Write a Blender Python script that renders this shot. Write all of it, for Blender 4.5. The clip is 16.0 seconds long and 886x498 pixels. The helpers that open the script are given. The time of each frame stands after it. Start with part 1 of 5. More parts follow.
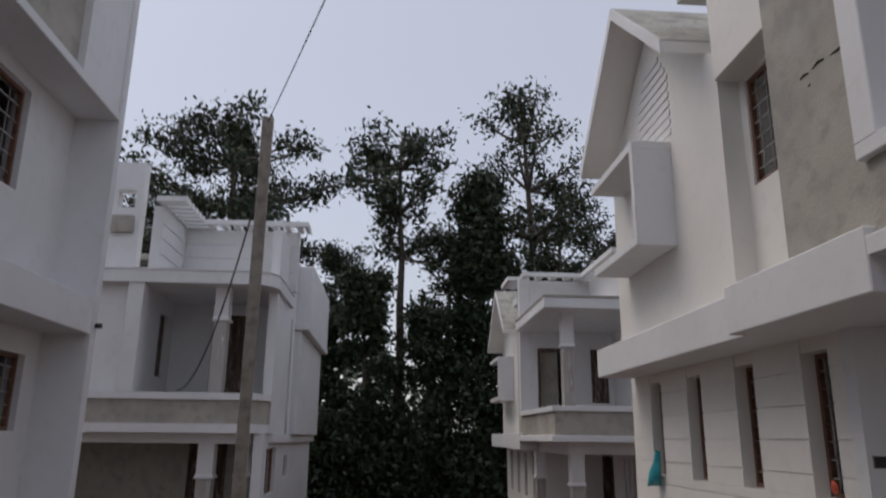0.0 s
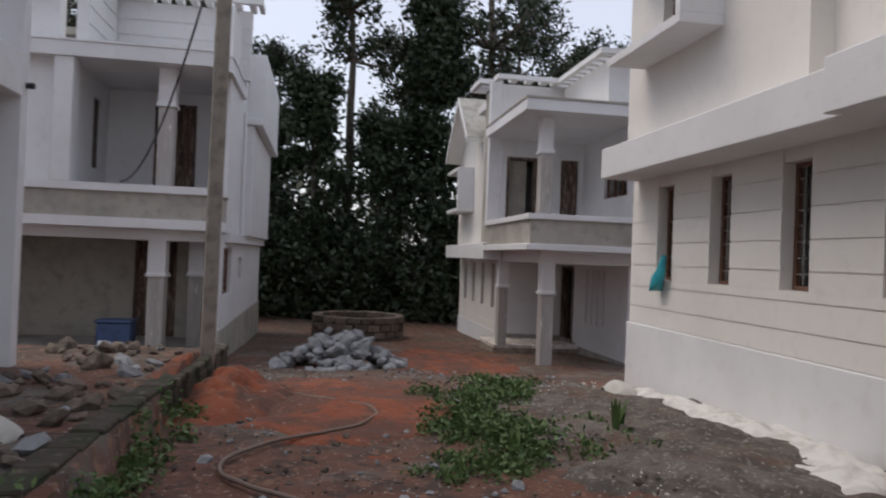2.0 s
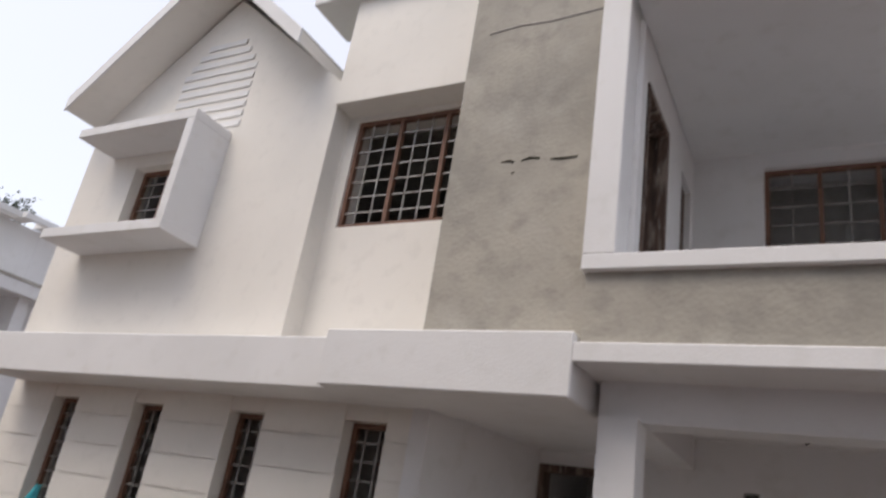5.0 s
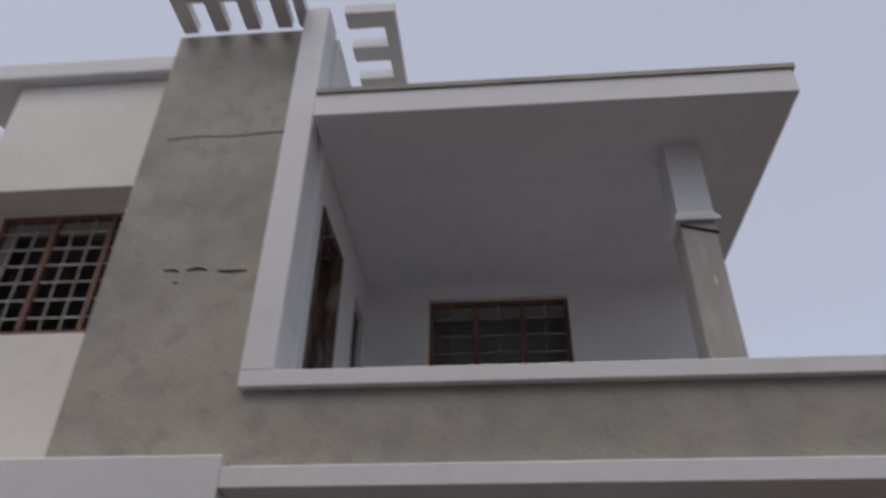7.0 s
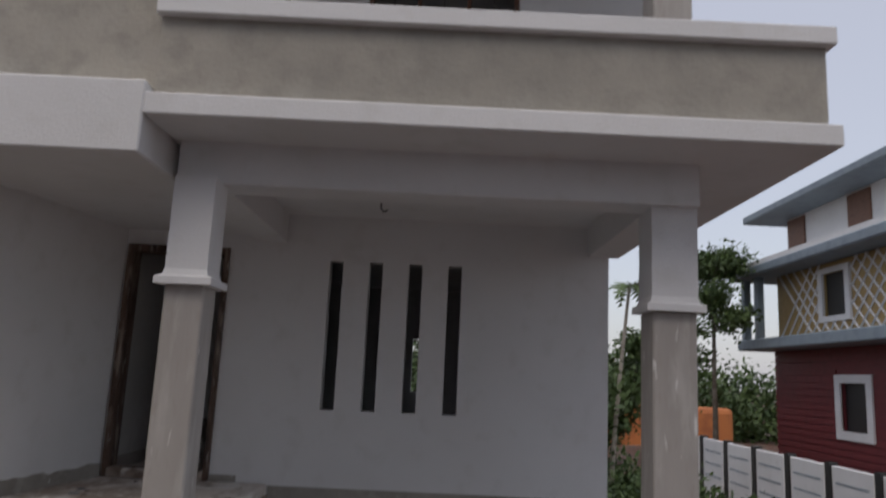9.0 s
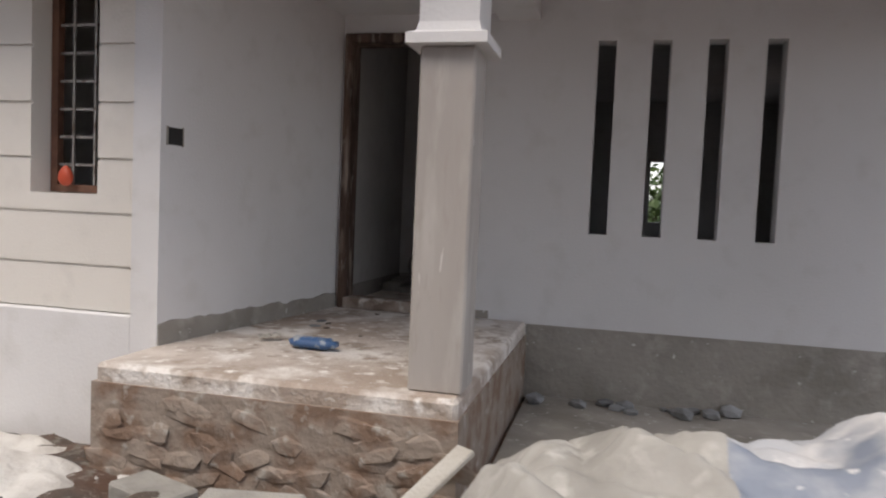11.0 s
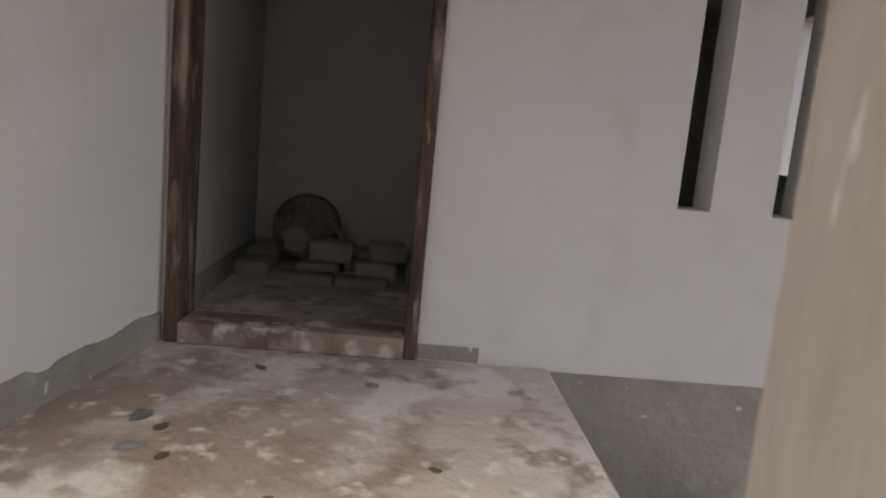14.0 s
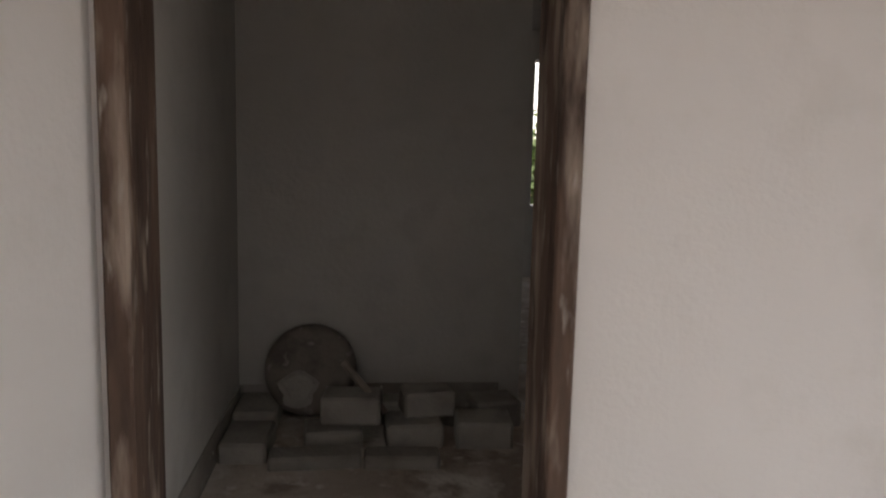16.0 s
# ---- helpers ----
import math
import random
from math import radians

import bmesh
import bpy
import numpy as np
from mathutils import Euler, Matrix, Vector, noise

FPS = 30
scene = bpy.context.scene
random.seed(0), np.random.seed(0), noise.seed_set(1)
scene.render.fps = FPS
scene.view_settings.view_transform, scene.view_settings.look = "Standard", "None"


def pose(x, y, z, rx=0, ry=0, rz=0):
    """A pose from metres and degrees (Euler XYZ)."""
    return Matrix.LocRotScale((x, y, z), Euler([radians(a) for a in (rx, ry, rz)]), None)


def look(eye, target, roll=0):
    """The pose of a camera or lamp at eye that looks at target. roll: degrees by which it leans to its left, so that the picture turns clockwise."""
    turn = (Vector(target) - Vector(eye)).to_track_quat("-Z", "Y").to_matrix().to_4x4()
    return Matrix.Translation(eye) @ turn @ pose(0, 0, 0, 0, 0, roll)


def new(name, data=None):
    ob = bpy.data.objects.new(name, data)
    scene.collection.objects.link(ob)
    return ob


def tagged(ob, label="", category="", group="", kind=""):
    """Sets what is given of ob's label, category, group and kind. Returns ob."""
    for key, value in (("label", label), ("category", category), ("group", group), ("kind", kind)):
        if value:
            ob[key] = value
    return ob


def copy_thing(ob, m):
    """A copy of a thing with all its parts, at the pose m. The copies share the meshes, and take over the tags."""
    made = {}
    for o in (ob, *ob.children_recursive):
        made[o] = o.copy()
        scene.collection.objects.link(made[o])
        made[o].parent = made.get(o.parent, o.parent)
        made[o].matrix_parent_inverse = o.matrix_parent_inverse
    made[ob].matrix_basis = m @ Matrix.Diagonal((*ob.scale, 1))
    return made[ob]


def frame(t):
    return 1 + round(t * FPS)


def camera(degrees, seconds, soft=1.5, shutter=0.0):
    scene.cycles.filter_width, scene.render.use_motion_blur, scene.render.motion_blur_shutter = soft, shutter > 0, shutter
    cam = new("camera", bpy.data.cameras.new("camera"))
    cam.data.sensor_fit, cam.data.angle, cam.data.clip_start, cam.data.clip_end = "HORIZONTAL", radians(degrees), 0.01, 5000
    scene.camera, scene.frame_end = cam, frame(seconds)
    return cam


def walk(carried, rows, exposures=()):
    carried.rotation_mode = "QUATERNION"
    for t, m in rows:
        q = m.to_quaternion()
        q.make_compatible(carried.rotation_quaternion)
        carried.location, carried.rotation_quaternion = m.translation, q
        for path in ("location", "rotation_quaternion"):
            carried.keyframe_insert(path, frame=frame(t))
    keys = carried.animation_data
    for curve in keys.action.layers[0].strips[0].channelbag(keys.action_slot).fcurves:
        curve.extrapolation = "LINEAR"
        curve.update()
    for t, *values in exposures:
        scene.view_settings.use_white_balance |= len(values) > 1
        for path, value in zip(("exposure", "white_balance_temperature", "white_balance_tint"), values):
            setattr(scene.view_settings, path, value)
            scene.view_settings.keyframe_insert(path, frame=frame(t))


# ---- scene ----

cam = camera(63.4, 16.0, soft=2.0, shutter=0.4)
PATH = [
    (0, (5.727, -3.942, 1.721), (3.797, -3.81, 2.23), 0.6),
    (0.5, (5.374, -4.002, 1.654), (3.412, -3.833, 2.002), 2.0),
    (1, (5.058, -4.246, 1.552), (3.076, -4.07, 1.75), 2.6),
    (1.5, (4.764, -4.501, 1.535), (2.779, -4.278, 1.62), 2.4),
    (2, (4.341, -4.67, 1.428), (2.369, -4.338, 1.451), 2.2),
    (2.5, (3.91, -4.793, 1.414), (1.998, -4.207, 1.369), 1.4),
    (3, (3.537, -4.885, 1.486), (1.764, -3.963, 1.412), 1.8),
    (3.5, (3.205, -4.867, 1.518), (1.6, -3.675, 1.573), 4.1),
    (4, (3.059, -5.047, 1.609), (1.646, -3.648, 1.825), 6.0),
    (4.5, (2.882, -5.189, 1.64), (1.721, -3.636, 2.128), 8.3),
    (4.7, (2.875, -5.335, 1.71), (1.806, -3.753, 2.303), 9.0),
    (6.8, (3.051, -5.131, 1.694), (2.794, -3.533, 2.869), 1.9),
    (7, (3.077, -5.103, 1.675), (2.93, -3.458, 2.803), 0.7),
    (7.5, (3.137, -5.04, 1.621), (3.183, -3.293, 2.595), -0.2),
    (8, (3.137, -4.998, 1.576), (3.249, -3.169, 2.377), 0.5),
    (8.5, (3.182, -4.966, 1.516), (3.259, -3.051, 2.086), 1.7),
    (9, (3.164, -4.935, 1.448), (3.169, -2.965, 1.795), 2.7),
    (9.5, (2.963, -4.698, 1.373), (2.859, -2.707, 1.523), 2.8),
    (10, (2.796, -4.4, 1.277), (2.475, -2.426, 1.3), 3.6),
    (10.2, (2.719, -4.254, 1.265), (2.323, -2.294, 1.24), 4.2),
    (12.3, (1.549, -2.153, 1.205), (1.051, -0.221, 1.058), 2.1),
    (12.5, (1.447, -1.996, 1.252), (0.988, -0.056, 1.089), 3.7),
    (13, (1.235, -1.608, 1.278), (0.962, 0.355, 1.003), 4.7),
    (13.5, (1.133, -1.197, 1.284), (1.127, 0.781, 0.988), 5.0),
    (14, (1.063, -0.87, 1.288), (1.178, 1.101, 0.972), 5.4),
    (14.5, (1.013, -0.504, 1.295), (1.18, 1.459, 0.955), 4.6),
    (15, (0.94, -0.151, 1.43), (1.082, 1.811, 1.066), 4.7),
    (15.5, (0.838, 0.072, 1.53), (0.966, 2.047, 1.252), 3.6),
    (16, (0.698, 0.348, 1.613), (0.92, 2.319, 1.362), 1.4),
]
EXPOSURES = [(0.0, -0.05, 6550, 10), (0.5, 0.2, 6550, 10), (1.5, 0.25, 6500, 10), (2.5, 0.72, 6700, 10), (3.5, 1.0, 6850, 10), (4.7, 0.9, 6850, 10), (6.8, -0.02, 6450, 10), (8.0, -0.15, 6400, 10),
             (9.0, 0.05, 6550, 10), (10.2, 0.75, 6750, 10), (12.5, 1.22, 7100, 10), (13.5, 1.42, 7400, 10), (14.5, 1.66, 7600, 10), (15.0, 1.72, 7700, 10), (16.0, 2.12, 7800, 10)]
walk(cam, [(t, look(e, g, r)) for t, e, g, r in PATH], EXPOSURES)

# ---- world and light ----
world = bpy.data.worlds.new("dusk_sky")
scene.world = world
world.use_nodes = True
wn, wl = world.node_tree.nodes, world.node_tree.links
SUN_EL, SUN_AZ = radians(60), radians(205)   # azimuth from north, clockwise
sky = wn.new("ShaderNodeTexSky")
sky.sky_type, sky.sun_disc = "NISHITA", False
sky.sun_elevation, sky.sun_rotation = SUN_EL, SUN_AZ
sky.air_density, sky.dust_density, sky.ozone_density = 1.2, 2.5, 1.5
veil = wn.new("ShaderNodeMix")       # thin even cloud over the blue
veil.data_type = "RGBA"
veil.inputs[0].default_value = 0.6
veil.inputs[7].default_value = (5.15, 5.1, 5.65, 1)
wl.new(sky.outputs[0], veil.inputs[6]), wl.new(veil.outputs[2], wn["Background"].inputs[0])
wn["Background"].inputs[1].default_value = 0.134
sun = new("sun", bpy.data.lights.new("sun", "SUN"))
sun.data.energy, sun.data.angle, sun.data.color = 1.0, radians(40), (1.0, 0.90, 0.79)
sun_dir = Vector((math.sin(SUN_AZ) * math.cos(SUN_EL), math.cos(SUN_AZ) * math.cos(SUN_EL), math.sin(SUN_EL)))
sun.matrix_basis = look(sun_dir * 50, (0, 0, 0))


# ---- materials ----
def material(name, colour, rough=0.8, spots=(), bump=0.0, bump_scale=40.0, metal=0.0, spread=0.06, stretch=1.0):
    """spots: (scale, low, high, colour, detail) noise stains laid over one another; stretch below 1 draws the grain out upwards."""
    m = bpy.data.materials.new(name)
    m.use_nodes = True
    n, l = m.node_tree.nodes, m.node_tree.links
    b = n["Principled BSDF"]
    b.inputs["Roughness"].default_value, b.inputs["Metallic"].default_value = rough, metal
    co = n.new("ShaderNodeNewGeometry").outputs["Position"]
    if stretch != 1.0:
        mul = n.new("ShaderNodeVectorMath")
        mul.operation = "MULTIPLY"
        mul.inputs[1].default_value = (1, 1, stretch)
        l.new(co, mul.inputs[0])
        co = mul.outputs[0]
    last = n.new("ShaderNodeRGB").outputs[0]
    last.default_value = (*colour, 1)
    for scale, lo, hi, col, detail in spots:
        tx = n.new("ShaderNodeTexNoise")
        tx.inputs["Scale"].default_value, tx.inputs["Detail"].default_value = scale, detail
        l.new(co, tx.inputs["Vector"])
        r = n.new("ShaderNodeMapRange")
        r.inputs[1].default_value, r.inputs[2].default_value = lo, hi
        l.new(tx.outputs[0], r.inputs[0])
        mx = n.new("ShaderNodeMix")
        mx.data_type = "RGBA"
        l.new(r.outputs[0], mx.inputs[0]), l.new(last, mx.inputs[6])
        mx.inputs[7].default_value = (*col, 1)
        last = mx.outputs[2]
    if spread:
        info = n.new("ShaderNodeObjectInfo")
        hsv = n.new("ShaderNodeHueSaturation")
        r = n.new("ShaderNodeMapRange")
        r.inputs[3].default_value, r.inputs[4].default_value = 1 - spread, 1 + spread
        l.new(info.outputs["Random"], r.inputs[0]), l.new(r.outputs[0], hsv.inputs["Value"]), l.new(last, hsv.inputs["Color"])
        last = hsv.outputs[0]
    l.new(last, b.inputs["Base Color"])
    if bump:
        tx = n.new("ShaderNodeTexNoise")
        tx.inputs["Scale"].default_value, tx.inputs["Detail"].default_value = bump_scale, 6
        l.new(co, tx.inputs["Vector"])
        bp = n.new("ShaderNodeBump")
        bp.inputs["Strength"].default_value, bp.inputs["Distance"].default_value = bump, 0.02
        l.new(tx.outputs[0], bp.inputs["Height"]), l.new(bp.outputs[0], b.inputs["Normal"])
    return m


WHITE = material("white_paint", (0.72, 0.72, 0.725), 0.75, [(0.8, 0.45, 0.75, (0.65, 0.65, 0.65), 5), (5, 0.55, 0.9, (0.62, 0.615, 0.60), 6)], 0.12, 60, spread=0)
CREAM = material("warm_white_paint", (0.76, 0.735, 0.69), 0.8, [(0.7, 0.45, 0.75, (0.69, 0.67, 0.63), 5), (6, 0.55, 0.9, (0.66, 0.64, 0.60), 6)], 0.12, 60, spread=0)
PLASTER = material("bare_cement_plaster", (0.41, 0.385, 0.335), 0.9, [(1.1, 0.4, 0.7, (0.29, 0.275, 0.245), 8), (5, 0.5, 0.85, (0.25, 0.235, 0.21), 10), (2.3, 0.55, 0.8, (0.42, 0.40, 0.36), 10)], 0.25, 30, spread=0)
COLUMN = material("cement_column", (0.41, 0.385, 0.36), 0.85, [(2.5, 0.42, 0.7, (0.34, 0.315, 0.29), 8), (9, 0.52, 0.70, (0.46, 0.44, 0.415), 10), (24, 0.56, 0.72, (0.36, 0.33, 0.30), 8), (16, 0.66, 0.70, (0.66, 0.65, 0.63), 10)], 0.3, 22, spread=0, stretch=0.22)
SKIRT = material("damp_cement", (0.34, 0.32, 0.29), 0.9, [(2.2, 0.42, 0.65, (0.25, 0.235, 0.21), 8), (8, 0.55, 0.75, (0.40, 0.38, 0.35), 10), (18, 0.66, 0.71, (0.60, 0.59, 0.57), 6)], 0.5, 25, spread=0)
SILL = material("dusty_timber_sill", (0.34, 0.285, 0.24), 0.9, [(5, 0.45, 0.6, (0.20, 0.15, 0.12), 10), (9, 0.55, 0.66, (0.58, 0.55, 0.51), 10)], 0.5, 30)
FLOOR = material("dusty_cement_floor", (0.62, 0.57, 0.52), 0.92, [(1.1, 0.44, 0.58, (0.38, 0.315, 0.265), 14), (2.2, 0.50, 0.62, (0.76, 0.735, 0.70), 14), (6, 0.53, 0.66, (0.36, 0.30, 0.25), 14), (13, 0.57, 0.70, (0.78, 0.76, 0.73), 12), (45, 0.58, 0.8, (0.48, 0.43, 0.39), 6)], 0.8, 30, spread=0)
WOOD = material("weathered_dark_wood", (0.11, 0.07, 0.052), 0.8, [(9, 0.45, 0.62, (0.045, 0.028, 0.022), 10), (14, 0.53, 0.68, (0.27, 0.22, 0.185), 12), (30, 0.6, 0.74, (0.36, 0.33, 0.30), 10)], 0.6, 30, stretch=0.2)
FRAME_WOOD = material("red_brown_window_wood", (0.17, 0.085, 0.055), 0.6, [(8, 0.5, 0.7, (0.10, 0.05, 0.035), 6)], 0.2, 40)
IRON = material("dull_iron_bar", (0.34, 0.33, 0.32), 0.55, [(20, 0.5, 0.7, (0.11, 0.075, 0.06), 4)], metal=0.4)
# greyer than the outside paint so that the rooms stay dim
INNER = material("grey_inner_wall", (0.52, 0.52, 0.50), 0.9, [(1.2, 0.45, 0.7, (0.46, 0.46, 0.44), 6), (7, 0.5, 0.85, (0.43, 0.43, 0.415), 8)], 0.15, 40, spread=0)
ROOFTOP = material("weathered_roof_slab", (0.40, 0.39, 0.35), 0.95, [(2, 0.45, 0.65, (0.27, 0.26, 0.23), 8), (12, 0.55, 0.7, (0.2, 0.19, 0.17), 8)], 0.5, 25, spread=0)
SOIL = material("red_laterite_soil", (0.125, 0.056, 0.036), 0.95, [(0.5, 0.46, 0.57, (0.075, 0.055, 0.042), 8), (0.9, 0.54, 0.63, (0.12, 0.105, 0.09), 8), (4, 0.5, 0.62, (0.06, 0.036, 0.026), 10), (9, 0.56, 0.66, (0.19, 0.10, 0.065), 8), (24, 0.63, 0.7, (0.32, 0.29, 0.25), 4)], 1.0, 9, spread=0)
PLINTH = material("rough_rubble_plinth", (0.30, 0.25, 0.21), 0.95, [(6, 0.45, 0.6, (0.22, 0.15, 0.11), 8), (14, 0.6, 0.7, (0.4, 0.37, 0.33), 6)], 1.0, 14, spread=0)
STONE = material("grey_granite_rubble", (0.25, 0.26, 0.27), 0.9, [(6, 0.45, 0.7, (0.17, 0.175, 0.18), 6)], 0.5, 25, spread=0.25)
BROWN_STONE = material("brown_laterite_stone", (0.15, 0.12, 0.095), 0.95, [(6, 0.45, 0.7, (0.09, 0.07, 0.055), 6)], 0.6, 25, spread=0.35)
BARK = material("dark_bark", (0.085, 0.07, 0.055), 0.95, [(5, 0.45, 0.65, (0.14, 0.125, 0.105), 6)], 0.8, 18)
POLE = material("grey_timber_pole", (0.30, 0.27, 0.23), 0.9, [(6, 0.45, 0.65, (0.20, 0.18, 0.155), 8)], 0.4, 25)
DARK = material("black_plastic", (0.02, 0.02, 0.02), 0.5)
PIPE = material("white_pipe", (0.75, 0.75, 0.75), 0.4)
TARP = material("dusty_plastic_sheet", (0.44, 0.46, 0.49), 0.55, [(1.3, 0.45, 0.56, (0.60, 0.60, 0.60), 6), (3.2, 0.46, 0.66, (0.23, 0.265, 0.325), 12), (16, 0.62, 0.7, (0.66, 0.66, 0.66), 4)], 0.35, 14, spread=0)
SACK = material("pale_sack_cloth", (0.50, 0.49, 0.45), 0.85, [(3, 0.45, 0.65, (0.40, 0.38, 0.34), 6)], 0.3, 60)
TEAL = material("teal_plastic_bag", (0.03, 0.34, 0.40), 0.4, [(8, 0.45, 0.65, (0.02, 0.24, 0.30), 4)], 0.3, 30)
BLUE = material("blue_plastic_wrap", (0.05, 0.12, 0.27), 0.3, [(9, 0.54, 0.6, (0.42, 0.45, 0.48), 6), (22, 0.58, 0.66, (0.30, 0.36, 0.42), 6)], 0.4, 30)
BLUE_BIN = material("faded_blue_plastic", (0.05, 0.09, 0.19), 0.5, [(6, 0.5, 0.7, (0.04, 0.06, 0.12), 4)])
LIME = material("spilt_white_lime", (0.62, 0.61, 0.58), 0.95, [(6, 0.45, 0.65, (0.48, 0.46, 0.43), 6)], 0.8, 20, spread=0)
BLOCK = material("concrete_block", (0.36, 0.35, 0.32), 0.95, [(7, 0.45, 0.7, (0.27, 0.26, 0.24), 6)], 0.5, 35, spread=0.2)
METAL_PAN = material("mortar_crusted_pan", (0.20, 0.18, 0.16), 0.7, [(8, 0.5, 0.62, (0.12, 0.105, 0.095), 8), (16, 0.6, 0.7, (0.32, 0.30, 0.28), 6)], 0.4, 30)
ORANGE_PL = material("orange_plastic", (0.62, 0.10, 0.05), 0.4)
MOSS_WALL = material("mossy_old_wall", (0.065, 0.052, 0.04), 0.95, [(3, 0.42, 0.6, (0.034, 0.038, 0.02), 10), (8, 0.58, 0.7, (0.15, 0.12, 0.09), 8)], 0.9, 15, spread=0)
ROOF_TILE = material("orange_clay_tile", (0.55, 0.20, 0.08), 0.8, [(3, 0.45, 0.7, (0.42, 0.15, 0.07), 6)])
SLATE = material("blue_grey_trim", (0.22, 0.27, 0.31), 0.6, [(3, 0.45, 0.7, (0.18, 0.22, 0.26), 4)])
MAROON = material("maroon_siding", (0.16, 0.025, 0.03), 0.6, [(4, 0.45, 0.7, (0.12, 0.02, 0.025), 4)])
OCHRE = material("ochre_tile", (0.42, 0.29, 0.12), 0.6, [(5, 0.45, 0.7, (0.34, 0.23, 0.09), 4)], spread=0.15)


def leaf_material(name, a, b):
    m = bpy.data.materials.new(name)
    m.use_nodes = True
    n, l = m.node_tree.nodes, m.node_tree.links
    bs = n["Principled BSDF"]
    bs.inputs["Roughness"].default_value = 0.6
    rnd = n.new("ShaderNodeNewGeometry").outputs["Random Per Island"]
    mx = n.new("ShaderNodeMix")
    mx.data_type = "RGBA"
    mx.inputs[6].default_value, mx.inputs[7].default_value = (*a, 1), (*b, 1)
    l.new(rnd, mx.inputs[0]), l.new(mx.outputs[2], bs.inputs["Base Color"])
    return m


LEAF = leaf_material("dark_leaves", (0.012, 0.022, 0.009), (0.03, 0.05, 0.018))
LEAF_MID = leaf_material("green_leaves", (0.03, 0.06, 0.015), (0.075, 0.12, 0.03))
GRASS = leaf_material("weed_leaves", (0.04, 0.085, 0.02), (0.10, 0.16, 0.045))


# ---- building helpers ----
def box(bm, x0, x1, y0, y1, z0, z1):
    v = [bm.verts.new((x, y, z)) for z in (z0, z1) for x, y in ((x0, y0), (x1, y0), (x1, y1), (x0, y1))]
    for f in ((3, 2, 1, 0), (4, 5, 6, 7), (0, 1, 5, 4), (1, 2, 6, 5), (2, 3, 7, 6), (3, 0, 4, 7)):
        bm.faces.new([v[i] for i in f])
    return v


def boxes(*rows):
    bm = bmesh.new()
    for r in rows:
        box(bm, *r)
    return bm


def soften(bm, width=0.008, segments=1):
    bmesh.ops.bevel(bm, geom=[e for e in bm.edges if len(e.link_faces) == 2], offset=width, segments=segments, profile=0.5, affect="EDGES", clamp_overlap=True)
    return bm


def part(name, bm, mat, parent=None, label="", smooth=False):
    me = bpy.data.meshes.new(name)
    bm.normal_update()
    bm.to_mesh(me)
    bm.free()
    me.materials.append(mat)
    if smooth:
        me.shade_smooth()
    ob = new(name, me)
    ob.parent = parent
    if label:
        tagged(ob, label)
    return ob


def thing(name, label, category, m=None, group="", kind=""):
    ob = new(name)
    ob.empty_display_size = 0.2
    if m is not None:
        ob.matrix_basis = m
    return tagged(ob, label, category, group, kind)


def pierced(bm, axis, a0, a1, z0, z1, d0, d1, openings=()):
    """A wall along x or y with rectangular openings (a0, a1, z0, z1) right through it."""
    cuts_a = sorted({a0, a1, *[o[0] for o in openings], *[o[1] for o in openings]})
    cuts_z = sorted({z0, z1, *[o[2] for o in openings], *[o[3] for o in openings]})
    cuts_a = [a for a in cuts_a if a0 <= a <= a1]
    cuts_z = [z for z in cuts_z if z0 <= z <= z1]
    def solid(i, j):
        if not (0 <= i < len(cuts_a) - 1 and 0 <= j < len(cuts_z) - 1):
            return False
        a, z = (cuts_a[i] + cuts_a[i + 1]) / 2, (cuts_z[j] + cuts_z[j + 1]) / 2
        return not any(o[0] < a < o[1] and o[2] < z < o[3] for o in openings)
    vs = {}
    def vert(a, d, z):
        key = (round(a, 5), round(d, 5), round(z, 5))
        if key not in vs:
            vs[key] = bm.verts.new((a, d, z) if axis == "x" else (d, a, z))
        return vs[key]
    for i in range(len(cuts_a) - 1):
        for j in range(len(cuts_z) - 1):
            if not solid(i, j):
                continue
            p, q, r, s = cuts_a[i], cuts_a[i + 1], cuts_z[j], cuts_z[j + 1]
            quads = [[(p, d0, r), (q, d0, r), (q, d0, s), (p, d0, s)], [(q, d1, r), (p, d1, r), (p, d1, s), (q, d1, s)]]
            if not solid(i - 1, j): quads.append([(p, d1, r), (p, d0, r), (p, d0, s), (p, d1, s)])
            if not solid(i + 1, j): quads.append([(q, d0, r), (q, d1, r), (q, d1, s), (q, d0, s)])
            if not solid(i, j - 1): quads.append([(p, d1, r), (q, d1, r), (q, d0, r), (p, d0, r)])
            if not solid(i, j + 1): quads.append([(p, d0, s), (q, d0, s), (q, d1, s), (p, d1, s)])
            for qd in quads:
                bm.faces.new([vert(*c) for c in qd])
    bmesh.ops.recalc_face_normals(bm, faces=bm.faces)
    return bm


def prism(pts, z0, z1):
    """An upright solid over a plan outline given counter-clockwise or clockwise."""
    bm = bmesh.new()
    lo, hi = [[bm.verts.new((x, y, z)) for x, y in pts] for z in (z0, z1)]
    bm.faces.new(lo[::-1]), bm.faces.new(hi)
    for k in range(len(pts)):
        n = (k + 1) % len(pts)
        bm.faces.new((lo[k], lo[n], hi[n], hi[k]))
    bmesh.ops.recalc_face_normals(bm, faces=bm.faces)
    return bm


